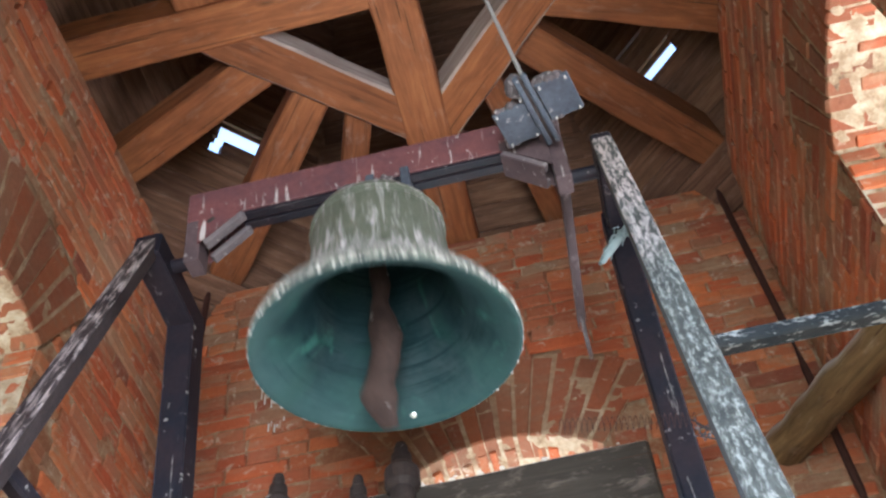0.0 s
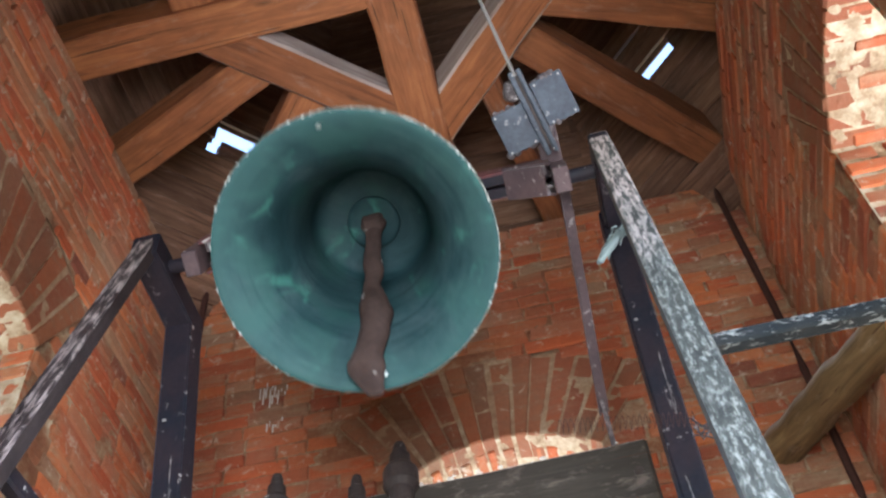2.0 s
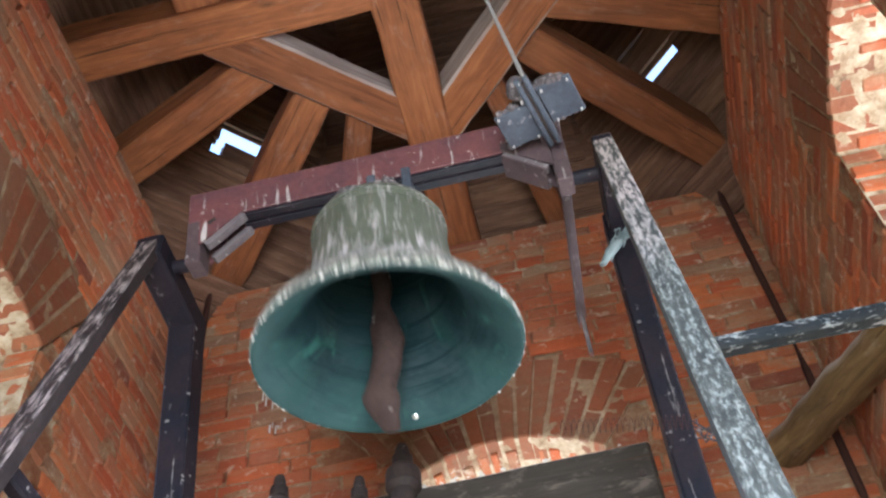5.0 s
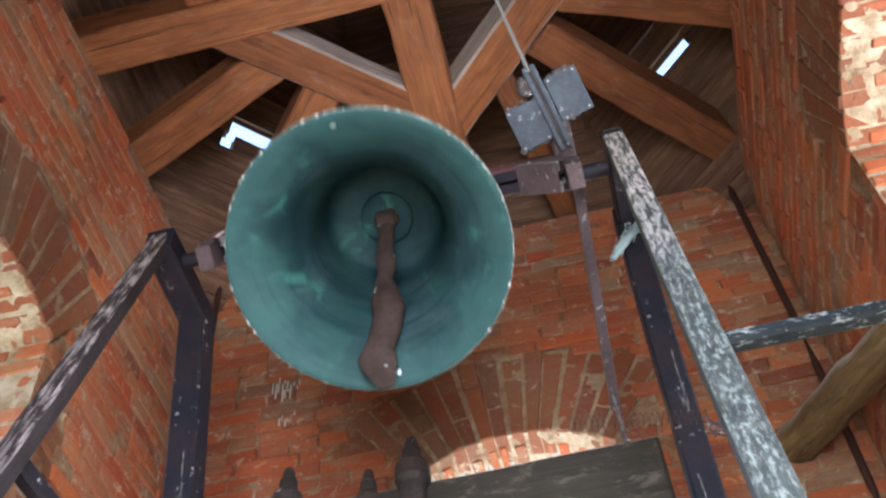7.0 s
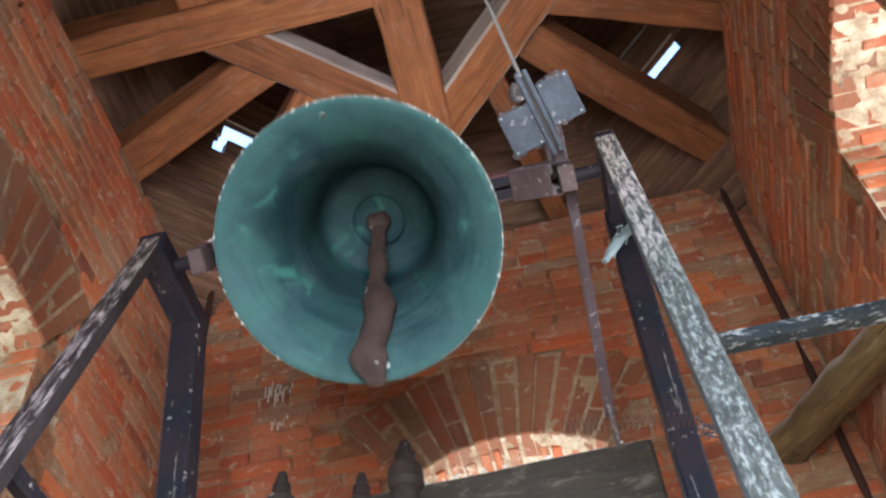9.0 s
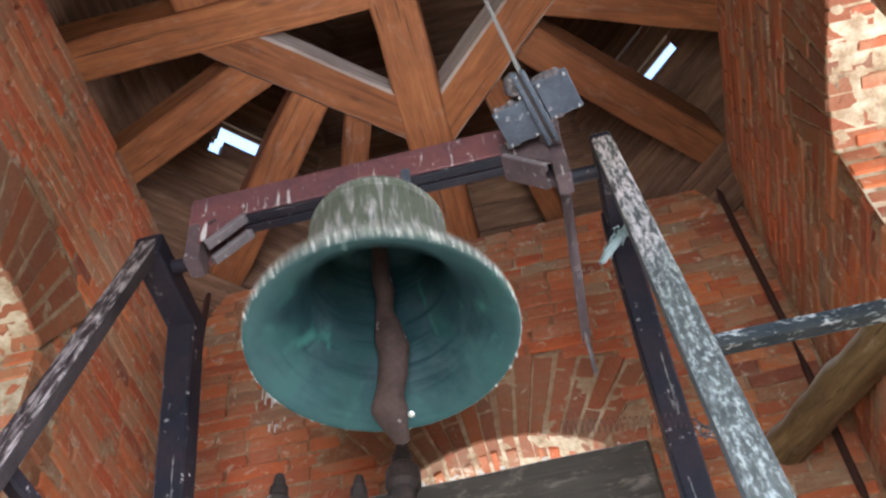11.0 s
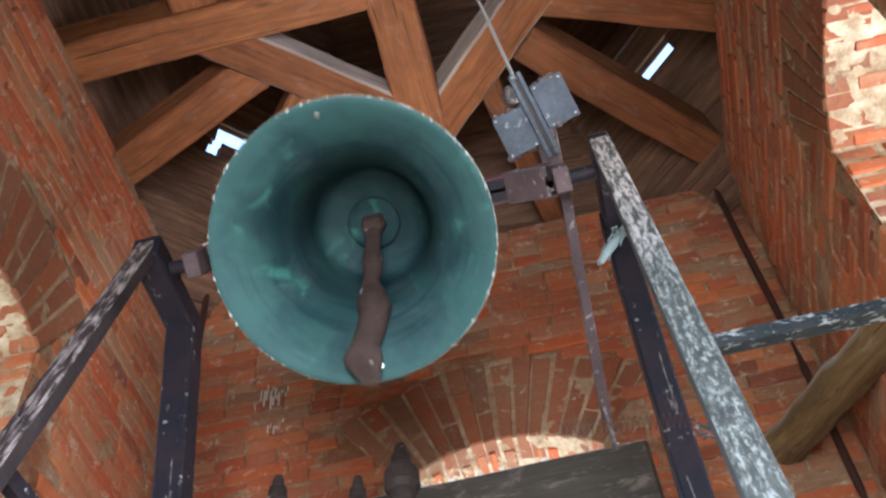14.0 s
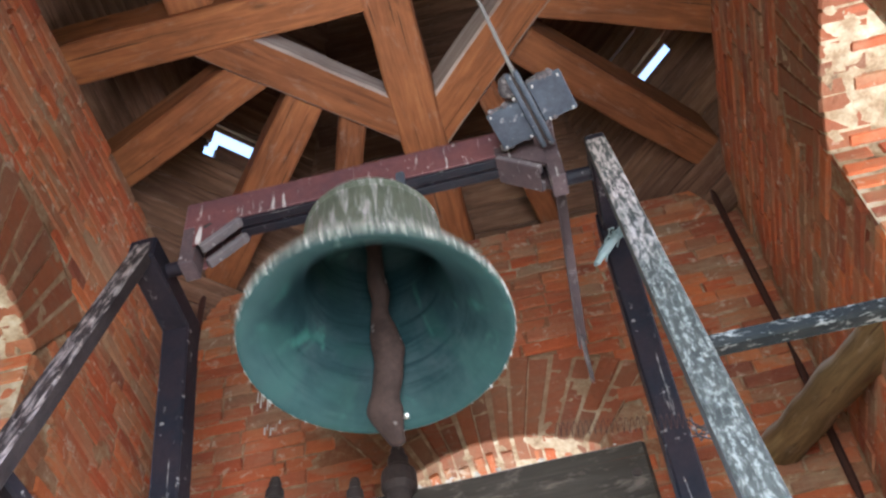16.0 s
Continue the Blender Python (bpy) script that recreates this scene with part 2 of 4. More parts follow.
def bell_lip():
    """The crusted band above the mouth: dark and pale drips that ran down and dried."""
    k = Nodes("crusted_bronze_lip", 0.75, 0.1)
    p = k.place("object")
    fine = k.noise(p, 70.0, 5, 0.7)
    c = k.mix(k.ramp(fine, (0.35, 0.0), (0.65, 1.0)), (0.05, 0.052, 0.045), (0.15, 0.145, 0.125))
    drips = k.noise(k.place("object", (36, 36, 9.0)), 1.9, 4, 0.6, 0.3)
    white = k.ramp(drips, (0.47, 0.0), (0.62, 0.95))
    c = k.mix(white, c, k.mix(fine, (0.25, 0.235, 0.2), (0.55, 0.52, 0.47)))
    green = k.ramp(k.noise(p, 9.0, 3), (0.5, 0.0), (0.7, 0.35))
    c = k.mix(green, c, (0.15, 0.19, 0.14))
    return k.done(c, k.math("ADD", k.math("MULTIPLY", white, 1.3), k.math("MULTIPLY", fine, 0.6)), 0.006, 0.9)


def bell_inside():
    k = Nodes("green_verdigris_inside", 0.6, 0.0, 0.07)
    p = k.place("object")
    c = k.ramp(k.noise(p, 5.0, 6, 0.7, 0.6), (0.28, (0.006, 0.017, 0.02)), (0.5, (0.0155, 0.034, 0.038)), (0.72, (0.032, 0.052, 0.057)))
    rings = k.noise(k.place("object", (1.5, 1.5, 30)), 2.0, 5, 0.6)
    c = k.mix(k.ramp(rings, (0.32, 0.8), (0.48, 0.0)), c, (0.005, 0.016, 0.02))
    c = k.mix(k.ramp(rings, (0.56, 0.0), (0.74, 0.25)), c, (0.032, 0.052, 0.062))
    # verdigris: soft green stains
    patch = k.noise(k.place("object", (1.1, 1.1, 0.6)), 6.0, 3, 0.5, 0.5)
    c = k.mix(k.ramp(patch, (0.5, 0.0), (0.66, 0.4)), c, (0.017, 0.056, 0.046))
    # bright green streaks: the glints on the bronze, painted into the colour
    streak_fac = k.noise(k.place("object", (11.0, 11.0, 2.2)), 1.0, 3, 0.5, 0.6)
    broken = k.ramp(k.noise(p, 7.0, 3, 0.6), (0.48, 0.0), (0.58, 1.0))
    c = k.mix(k.math("MULTIPLY", k.ramp(streak_fac, (0.58, 0.0), (0.7, 0.55)), broken), c, (0.05, 0.155, 0.125))
    # paler colour on the struck, thick ring above the mouth: light painted in
    n = k.tree.nodes.new("ShaderNodeSeparateXYZ")
    k.set(n, 0, p)
    band = k.math("ADD", k.math("MULTIPLY", n.outputs[2], -1.0), k.math("MULTIPLY", k.math("SUBTRACT", patch, 0.5), 0.16))
    c = k.mix(k.ramp(band, (0.44, 0.0), (0.54, 0.5)), c, (0.043, 0.092, 0.09))
    fine = k.noise(p, 80.0, 4, 0.7)
    return k.done(c, k.math("ADD", k.math("MULTIPLY", rings, 0.7), k.math("MULTIPLY", fine, 0.5)), 0.002, 0.5, k.mix(fine, (0.45, 0.45, 0.45), (0.65, 0.65, 0.65)))


def plain(name, colour, rough, scale=30.0, vary=0.5):
    k = Nodes(name, rough)
    f = k.noise(k.place("object"), scale, 5, 0.7)
    return k.done(k.mix(f, tuple(v * (1 - vary) for v in colour), colour), f, 0.001, 0.4)


BELL_OUT, BELL_LIP, BELL_IN = bell_outside(), bell_lip(), bell_inside()
WORN = Nodes("bright_worn_bronze", 0.3, 1.0, 0.5).done((0.52, 0.57, 0.55))
ROD = plain("red_brown_rust_rod", (0.06, 0.024, 0.018), 0.8, 40)
ROPE = plain("grey_steel_cable", (0.3, 0.28, 0.27), 0.6, 90)
GUANO = plain("white_dropping_crust", (0.62, 0.6, 0.56), 0.9, 60, 0.3)
PALE_BOLT = plain("dropping_capped_bolt", (0.42, 0.4, 0.39), 0.9, 60, 0.4)
RAG = plain("pale_blue_rag", (0.2, 0.25, 0.26), 0.95, 25, 0.5)
PALE_FLOOR = plain("pale_floorboard", (0.64, 0.55, 0.44), 0.9, 9, 0.3)
GRASS = plain("far_ground", (0.1, 0.13, 0.05), 0.95, 0.02)


# ---- mesh helpers ----
def mesh_of(name, bm, material):
    me = bpy.data.meshes.new(name)
    bmesh.ops.recalc_face_normals(bm, faces=bm.faces[:])
    bm.to_mesh(me)
    bm.free()
    for m in material if isinstance(material, (list, tuple)) else [material]:
        me.materials.append(m)
    return me


def part(name, bm, material, parent, label="", at=None, smooth=False):
    ob = new(name, mesh_of(name, bm, material))
    if smooth:
        for f in ob.data.polygons:
            f.use_smooth = True
    ob.parent = parent
    if at is not None:
        ob.matrix_basis = at
    return tagged(ob, label)


def thing(name, label, category, at=None, group="", kind=""):
    ob = new(name)
    ob.empty_display_size = 0.1
    if at is not None:
        ob.matrix_basis = at
    return tagged(ob, label, category, group, kind)


def box(sx, sy, sz, bevel=0.004, at=None, bm=None, cuts=0, rough=0.0, seed=0):
    """A bevelled block round its own middle, cut along x and knocked about a little where asked."""
    b = bmesh.new()
    bmesh.ops.create_cube(b, size=1, matrix=Matrix.Diagonal((sx, sy, sz, 1)))
    if bevel:
        bmesh.ops.bevel(b, geom=b.edges[:], offset=bevel, segments=1, affect="EDGES")
    if cuts:
        for i in range(1, cuts + 1):
            x = -sx / 2 + sx * i / (cuts + 1)
            bmesh.ops.bisect_plane(b, geom=b.verts[:] + b.edges[:] + b.faces[:], plane_co=(x, 0, 0), plane_no=(1, 0, 0))
        for v in b.verts:
            p = v.co * 3 + Vector((seed * 7.1, seed * 3.3, 0))
            v.co += Vector((0, noise.noise(p), noise.noise(p + Vector((9, 4, 2))))) * rough
    if at is not None:
        b.transform(at)
    if bm is None:
        return b
    me = bpy.data.meshes.new("piece")
    b.to_mesh(me)
    b.free()
    bm.from_mesh(me)
    bpy.data.meshes.remove(me)
    return bm


def tube(r1, r2, length, sides=16, bevel=0.0, at=None, bm=None):
    """A round bar along z from 0 to length."""
    b = bmesh.new()
    bmesh.ops.create_cone(b, cap_ends=True, segments=sides, radius1=r1, radius2=r2, depth=length, matrix=Matrix.Translation((0, 0, length / 2)))
    if bevel:
        rims = [e for e in b.edges if abs(e.verts[0].co.z - e.verts[1].co.z) < 1e-6]
        bmesh.ops.bevel(b, geom=rims, offset=bevel, segments=2, affect="EDGES")
    if at is not None:
        b.transform(at)
    if bm is None:
        return b
    me = bpy.data.meshes.new("piece")
    b.to_mesh(me)
    b.free()
    bm.from_mesh(me)
    bpy.data.meshes.remove(me)
    return bm


def lathe(profile, steps=64):
    bm = bmesh.new()
    rings = []
    for r, z in profile:
        if r < 1e-5:
            rings.append([bm.verts.new((0, 0, z))])
        else:
            rings.append([bm.verts.new((r * math.cos(2 * math.pi * i / steps), r * math.sin(2 * math.pi * i / steps), z)) for i in range(steps)])
    for a, b in zip(rings, rings[1:]):
        for i in range(steps):
            j = (i + 1) % steps
            loop = [a[i % len(a)], a[j % len(a)], b[j % len(b)], b[i % len(b)]]
            loop = [v for n, v in enumerate(loop) if v not in loop[:n]]
            if len(loop) > 2:
                bm.faces.new(loop)
    return bm


def sweep(points, radius, sides=8, wobble=0.0):
    """A round bar or rope through the points."""
    bm = bmesh.new()
    pts = [Vector(p) for p in points]
    rings = []
    for i, p in enumerate(pts):
        d = (pts[min(i + 1, len(pts) - 1)] - pts[max(i - 1, 0)]).normalized()
        q = d.to_track_quat("Z", "Y")
        r = radius * (1 + wobble * noise.noise(p * 9))
        rings.append([bm.verts.new(p + q @ Vector((r * math.cos(2 * math.pi * k / sides), r * math.sin(2 * math.pi * k / sides), 0))) for k in range(sides)])
    for a, b in zip(rings, rings[1:]):
        for k in range(sides):
            bm.faces.new((a[k], a[(k + 1) % sides], b[(k + 1) % sides], b[k]))
    bm.faces.new(rings[0][::-1])
    bm.faces.new(rings[-1])
    return bm


def along(a, b, up=(0, 0, 1)):
    """The pose in the middle between a and b with x from a to b and z near up; and the length."""
    a, b, up = Vector(a), Vector(b), Vector(up)
    x = (b - a).normalized()
    y = up.cross(x).normalized()
    z = x.cross(y)
    m = Matrix((x, y, z)).transposed().to_4x4()
    m.translation = (a + b) / 2
    return m, (b - a).length


# ---- the tower's walls ----
LEFT, RIGHT, BACK, FRONT, TOP = -1.79, 1.035, 3.33, 0.51, 5.88
THICK = 0.8
PROUD = 0.022
R_IN, R_OUT, ARCH_Z = 0.72, 1.17, 3.81
COURSE = 0.076


def wall_frame(origin, across, inward):
    """From (along the wall, out of its face, up) to the world."""
    m = Matrix((Vector(across), Vector(inward), Vector((0, 0, 1)))).transposed().to_4x4()
    m.translation = origin
    return m


def arched_wall(name, label, m, u0, u1, mid, half, sill, thick=THICK):
    """A wall with one arched opening through it; its room face is the plane of m."""
    bm = bmesh.new()
    spring = ARCH_Z + math.sqrt(R_IN ** 2 - half ** 2)
    n = 14
    us = [mid - half + 2 * half * i / n for i in range(n + 1)]
    arch = [(u, ARCH_Z + math.sqrt(R_IN ** 2 - (u - mid) ** 2)) for u in us]
    grid = {}

    def v(u, z):
        key = (round(u, 5), round(z, 5))
        if key not in grid:
            grid[key] = bm.verts.new((u, 0, z))
        return grid[key]

    def quad(*p):
        bm.faces.new([v(*q) for q in p])

    levels = sorted({0.0, sill, spring, TOP})
    for a, b in zip(levels, levels[1:]):
        quad((u0, a), (mid - half, a), (mid - half, b), (u0, b))
        quad((mid + half, a), (u1, a), (u1, b), (mid + half, b))
        if b <= sill + 1e-6:
            for i in range(n):
                quad((us[i], a), (us[i + 1], a), (us[i + 1], b), (us[i], b))
    for i in range(n):
        quad(arch[i], arch[i + 1], (us[i + 1], TOP), (us[i], TOP))
    r = bmesh.ops.extrude_face_region(bm, geom=bm.faces[:])
    for e in r["geom"]:
        if isinstance(e, bmesh.types.BMVert):
            e.co.y -= thick
    bm.transform(m)
    ob = new(name, mesh_of(name, bm, MORTAR))
    return tagged(ob, label, "wall", kind="structure")


BRICK_VERTS = {}


def brick_shape(length, height, deep, seed):
    """A worn brick: its face is a chamfered, uneven plane at y = 0, its body goes back."""
    rnd = random.Random(seed)
    c = 0.006
    j = lambda s=0.005: rnd.uniform(-s, s)
    l, h = length / 2, height / 2
    back = [(-l, -deep, -h), (l, -deep, -h), (l, -deep, h), (-l, -deep, h)]
    edge = [(-l + j(), -c + j(0.002), -h + j()), (j(), -c + j(0.002), -h + j()), (l + j(), -c + j(0.002), -h + j()), (l + j(), -c + j(0.002), h + j()), (j(), -c + j(0.002), h + j()), (-l + j(), -c + j(0.002), h + j())]
    face = []
    for x, y, z in edge:
        face.append((x - math.copysign(c, x) * (abs(x) > 0.02), j(0.0025), z - math.copysign(c, z)))
    verts = back + edge + face
    faces = [(0, 1, 6, 5, 4), (1, 2, 7, 6), (2, 3, 9, 8, 7), (3, 0, 4, 9), (10, 11, 14, 15), (11, 12, 13, 14)]
    for i in range(6):
        k = (i + 1) % 6
        faces.append((4 + i, 4 + k, 10 + k, 10 + i))
    return verts, faces


def brick_mesh(length, height, deep, seed, material):
    key = (length, seed, material.name)
    if key not in BRICK_VERTS:
        me = bpy.data.meshes.new("brick")
        me.from_pydata(*[list(x) for x in (brick_shape(length, height, deep, seed)[0], [], brick_shape(length, height, deep, seed)[1])])
        me.materials.append(material)
        BRICK_VERTS[key] = me
    return BRICK_VERTS[key]


def lay_bricks(wall, m, u0, u1, z0, mid, half, pick, seed):
    """Courses of stretchers and headers on a wall's room face; those inside pick are bricks of their own."""
    rnd = random.Random(seed)
    skew = math.asin(half / R_IN)
    rest_v, rest_f, singles = [], [], 0
    cell = 0.024
    nu, nz = int((u1 - u0) / cell), int((TOP - z0) / cell)
    holes = set()
    for row in range(int((TOP - z0) / COURSE)):
        z = TOP - COURSE * (row + 0.5)
        u = u0 - (0.15 if row % 2 else 0.0) - rnd.uniform(0, 0.06)
        count = row
        while u < u1:
            size = 0.29 if (count % 3 and row % 2 == 0) or rnd.random() < 0.25 else 0.14
            count += 1
            gap = rnd.choice((0.003, 0.007, 0.013))
            if gap > 0.01 and rnd.random() < 0.8:
                spot = (int((u + size - gap / 2 - u0) / (u1 - u0) * nu), int((z - z0) / (TOP - z0) * nz))
                holes |= {(spot[0] + i, spot[1] + k) for i in (-1, 0, 1) for k in (0, 1)}
            a, b = max(u, u0 + 0.002), min(u + size - gap, u1 - 0.002)
            mu = u + size / 2 - gap / 2
            u += size
            if b - a < size - 0.02 and not (b - a > 0.05):
                continue
            whole = b - a > size - 0.02
            mu = mu if whole else (a + b) / 2
            dx, dz = mu - mid, z - ARCH_Z
            r, ang = math.hypot(dx, dz), abs(math.atan2(dx, dz))
            if (dz > 0 and ang < skew + 0.03 and r < R_OUT + 0.03) or (abs(dx) < half + size * 0.42 and z < ARCH_Z + math.sqrt(R_IN ** 2 - half ** 2) + 0.04):
                continue
            if rnd.random() < 0.012:
                continue
            kind = size - gap if whole else round(b - a, 3)
            s = rnd.randrange(7) if whole else 3
            place = m @ pose(mu, PROUD + rnd.uniform(-0.004, 0.004), z + rnd.uniform(-0.004, 0.004), rnd.uniform(-1.0, 1.0), rnd.uniform(-1.2, 1.2), rnd.uniform(-1.4, 1.4))
            if pick(mu, z) and singles < 300:
                singles += 1
                ob = new("brick", brick_mesh(kind, 0.067, 0.034, s, BRICK))
                ob.matrix_basis = place
                ob.parent = wall
            else:
                vs, fs = brick_shape(kind, 0.067, 0.034, s)
                k = len(rest_v)
                rest_v += [place @ Vector(p) for p in vs]
                rest_f += [tuple(i + k for i in f) for f in fs]
    # mortar: an uneven skin that fills the joints and is smeared over some bricks
    joint = bmesh.new()
    spring = math.sqrt(R_IN ** 2 - half ** 2)
    grid = []
    for a in range(nu + 1):
        line = []
        for b in range(nz + 1):
            u, z = u0 + (u1 - u0) * a / nu, z0 + (TOP - z0) * b / nz
            q = Vector((u, seed * 3.7, z))
            lump = 0.6 * noise.noise(q * 5.5) + 0.7 * noise.noise(Vector((q.x * 9, q.y, q.z * 22))) + 0.35 * noise.noise(q * 40)
            line.append(joint.verts.new((u, PROUD - 0.0095 + 0.0145 * lump, z)))
        grid.append(line)
    for a in range(nu):
        for b in range(nz):
            c = [grid[a][b], grid[a + 1][b], grid[a + 1][b + 1], grid[a][b + 1]]
            du, dz = sum(v.co.x for v in c) / 4 - mid, sum(v.co.z for v in c) / 4 - ARCH_Z
            r, ang = math.hypot(du, dz), abs(math.atan2(du, dz))
            if (dz > 0 and ang < skew + 0.01 and r < R_OUT - 0.01) or (abs(du) < half + 0.02 and dz < spring + 0.03) or (a, b) in holes:
                continue
            joint.faces.new(c)
    for v in [v for v in joint.verts if not v.link_faces]:
        joint.verts.remove(v)
    joint.transform(m)
    tagged(part("mortar_joints", joint, MORTAR, wall, "brown and tan lime mortar smeared over the joints", smooth=True), kind="stuff")
    me = bpy.data.meshes.new("brickwork")
    me.from_pydata(rest_v, [], rest_f)
    me.materials.append(BRICK)
    ob = new("brickwork", me)
    ob.parent = wall
    tagged(ob, kind="stuff")


def lay_arch(wall, m, mid, half, seed):
    """The ring of wedge bricks over an opening, and the bricks of its soffit and jambs."""
    rnd = random.Random(seed)
    skew = math.asin(half / R_IN)
    n = max(7, round(2 * skew * R_IN / 0.064))
    step = 2 * skew / n
    for i in range(n):
        a = -skew + step * (i + 0.5) + rnd.uniform(-0.006, 0.006)
        cut = R_IN + (0.29 if i % 2 else 0.145) + rnd.uniform(-0.02, 0.02)
        top = R_OUT + rnd.uniform(-0.03, 0.015)
        for r0, r1 in ((R_IN - 0.004, cut - 0.005), (cut + 0.005, top)) if rnd.random() < 0.4 else ((R_IN - 0.004, top),):
            bm = bmesh.new()
            ring = []
            for y in (PROUD + rnd.uniform(-0.004, 0.005), PROUD - 0.007, -0.13):
                for r in (r0, r1):
                    w = (r * step * 0.5 - 0.01) if y > PROUD - 0.006 else (r * step * 0.5 - 0.007)
                    w = min(w, 0.044 + rnd.uniform(-0.004, 0.004))
                    for s in (-1, 1):
                        q = Matrix.Rotation(a, 3, "Y") @ Vector((s * w + rnd.uniform(-0.003, 0.003), 0, r + (0.006 if r == r0 else -0.006) * (y > PROUD - 0.006)))
                        ring.append(bm.verts.new((mid + q.x, y, ARCH_Z + q.z)))
            bm.faces.new([ring[k] for k in (0, 1, 3, 2)])
            for o in (0, 4):
                for p, q in ((0, 1), (1, 3), (3, 2), (2, 0)):
                    bm.faces.new((ring[o + p], ring[o + q], ring[o + 4 + q], ring[o + 4 + p]))
            bm.transform(m)
            part("arch_brick", bm, ARCH_BRICK, wall)
    spring = ARCH_Z + math.sqrt(R_IN ** 2 - half ** 2)
    bm = bmesh.new()
    rows = []
    for b in range(31):
        y = PROUD - 0.012 - (THICK + PROUD - 0.016) * b / 30
        line = []
        for k in range(-12, 53):
            a = -skew + 2 * skew * min(max(k, 0), 40) / 40
            drop = 0.0625 * (-k if k < 0 else max(k - 40, 0))
            q = Vector((mid + R_IN * math.sin(a), y + seed, ARCH_Z + R_IN * math.cos(a) - drop))
            bulge = 0.0035 + 0.011 * (0.8 * noise.noise(q * 9) + 0.6 * noise.noise(q * 26)) * min(1, b / 2)
            way = Vector((math.sin(a), 0, math.cos(a))) if drop == 0 else Vector((math.copysign(1, a), 0, 0))
            line.append(bm.verts.new(Vector((q.x, y, q.z)) - way * max(bulge, 0.001)))
        rows.append(line)
    for p, q in zip(rows, rows[1:]):
        for k in range(64):
            bm.faces.new((p[k], p[k + 1], q[k + 1], q[k]))
    bm.transform(m)
    part("lime_lining", bm, LIME, wall, "pale lime mortar lining of the opening", smooth=True)
    fill = bmesh.new()
    wide, tall = 90, 22
    rows = []
    for b in range(-1, tall + 2):
        r = R_IN - 0.002 + (R_OUT + 0.014 - R_IN) * min(max(b, 0), tall) / tall
        line = []
        for k in range(wide + 1):
            a = -skew + 2 * skew * k / wide
            q = Vector((mid + r * math.sin(a), seed * 2.3, ARCH_Z + r * math.cos(a)))
            lump = 0.7 * noise.noise(q * 7) + 0.7 * noise.noise(q * 28)
            line.append(fill.verts.new((q.x, PROUD - 0.006 + 0.011 * lump if 0 <= b <= tall else -0.02, q.z)))
        rows.append(line)
    for p, q in zip(rows, rows[1:]):
        for k in range(wide):
            fill.faces.new((p[k], p[k + 1], q[k + 1], q[k]))
    fill.transform(m)
    part("arch_mortar", fill, RING, wall, "grey-beige lime mortar between the arch bricks", smooth=True)
    # soffit and jambs: rows that run back through the wall, with thick pale joints
    for back in range(4):
        y = -0.13 - 0.2 * back + 0.002
        deep = 0.19
        for i in range(n):
            a = -skew + step * (i + 0.5 + rnd.uniform(-0.12, 0.12))
            if rnd.random() < 0.2:
                continue
            bm = box(R_IN * step * rnd.uniform(0.4, 0.85), deep - rnd.uniform(0.005, 0.05), 0.04, 0.006)
            q = Matrix.Rotation(a, 4, "Y")
            bm.transform(m @ Matrix.Translation((mid, y + rnd.uniform(-0.02, 0.02) - (0.0 if back else 0.02), ARCH_Z)) @ q @ Matrix.Translation((0, 0, R_IN + 0.02 - rnd.uniform(0.004, 0.016))))
            part("soffit_brick", bm, WASHED_BRICK, wall) if rnd.random() < 0.8 else bm.free()
    spring = ARCH_Z + math.sqrt(R_IN ** 2 - half ** 2)
    for side in (-1, 1):
        for row in range(9):
            z = spring - COURSE * (row + 0.5)
            for y0, y1 in (((0.018, -0.27), (-0.28, -0.57), (-0.58, -0.78)) if row % 2 else ((0.018, -0.12), (-0.13, -0.42), (-0.43, -0.72))):
                bm = box(0.04, abs(y1 - y0) - 0.02, 0.058, 0.006)
                bm.transform(m @ pose(mid + side * (half + 0.02 - rnd.uniform(0.003, 0.012)), (y0 + y1) / 2 - (0.004 if y0 == 0 else 0), z, 0, 0, rnd.uniform(-1.5, 1.5)))
                part("jamb_brick", bm, BRICK, wall)


FRAMES = {
    "wall_back": (wall_frame((0, BACK + PROUD, 0), (1, 0, 0), (0, -1, 0)), LEFT, RIGHT, -0.31, 0.42, 2.4),
    "wall_left": (wall_frame((LEFT - PROUD, 0, 0), (0, 1, 0), (1, 0, 0)), FRONT, BACK, 1.93, 0.34, 2.4),
    "wall_right": (wall_frame((RIGHT + PROUD, 0, 0), (0, 1, 0), (-1, 0, 0)), FRONT, BACK, 1.86, 0.34, 2.4),
    "wall_front": (wall_frame((0, FRONT, 0), (1, 0, 0), (0, 1, 0)), LEFT, RIGHT, -0.18, 0.69, 0.0),
}
WALLS = {}
for wall_name, (wm, wu0, wu1, wmid, whalf, wsill) in FRAMES.items():
    lo, hi = (wu0 - THICK, wu1 + THICK) if wall_name in ("wall_back", "wall_front") else (wu0, wu1)
    WALLS[wall_name] = arched_wall(wall_name, "rough old red brick tower wall with an arched opening", wm, lo, hi, wmid, whalf, wsill, 0.6 if wall_name == "wall_front" else THICK)

# unseen floor, kept pale so that it bounces sunlight up into the chamber
bm = box(4.46, 4.25, 0.2, 0.0, Matrix.Translation((-0.377, 2.03, -0.1)))
tagged(part("floor", bm, PALE_FLOOR, None), "unseen pale boarded floor of the bell chamber that bounces light up", "floor", kind="structure")
bm = box(4.44, 4.23, 13.6, 0.0, Matrix.Translation((-0.377, 2.03, -7.0)))
tagged(part("tower_shaft", bm, BRICK, None), "red brick tower shaft below the bell chamber", "tower", kind="structure")
# ground out of view, added to bounce daylight from below
bm = box(900, 900, 0.4, 0.0, Matrix.Translation((0, 0, -14)))
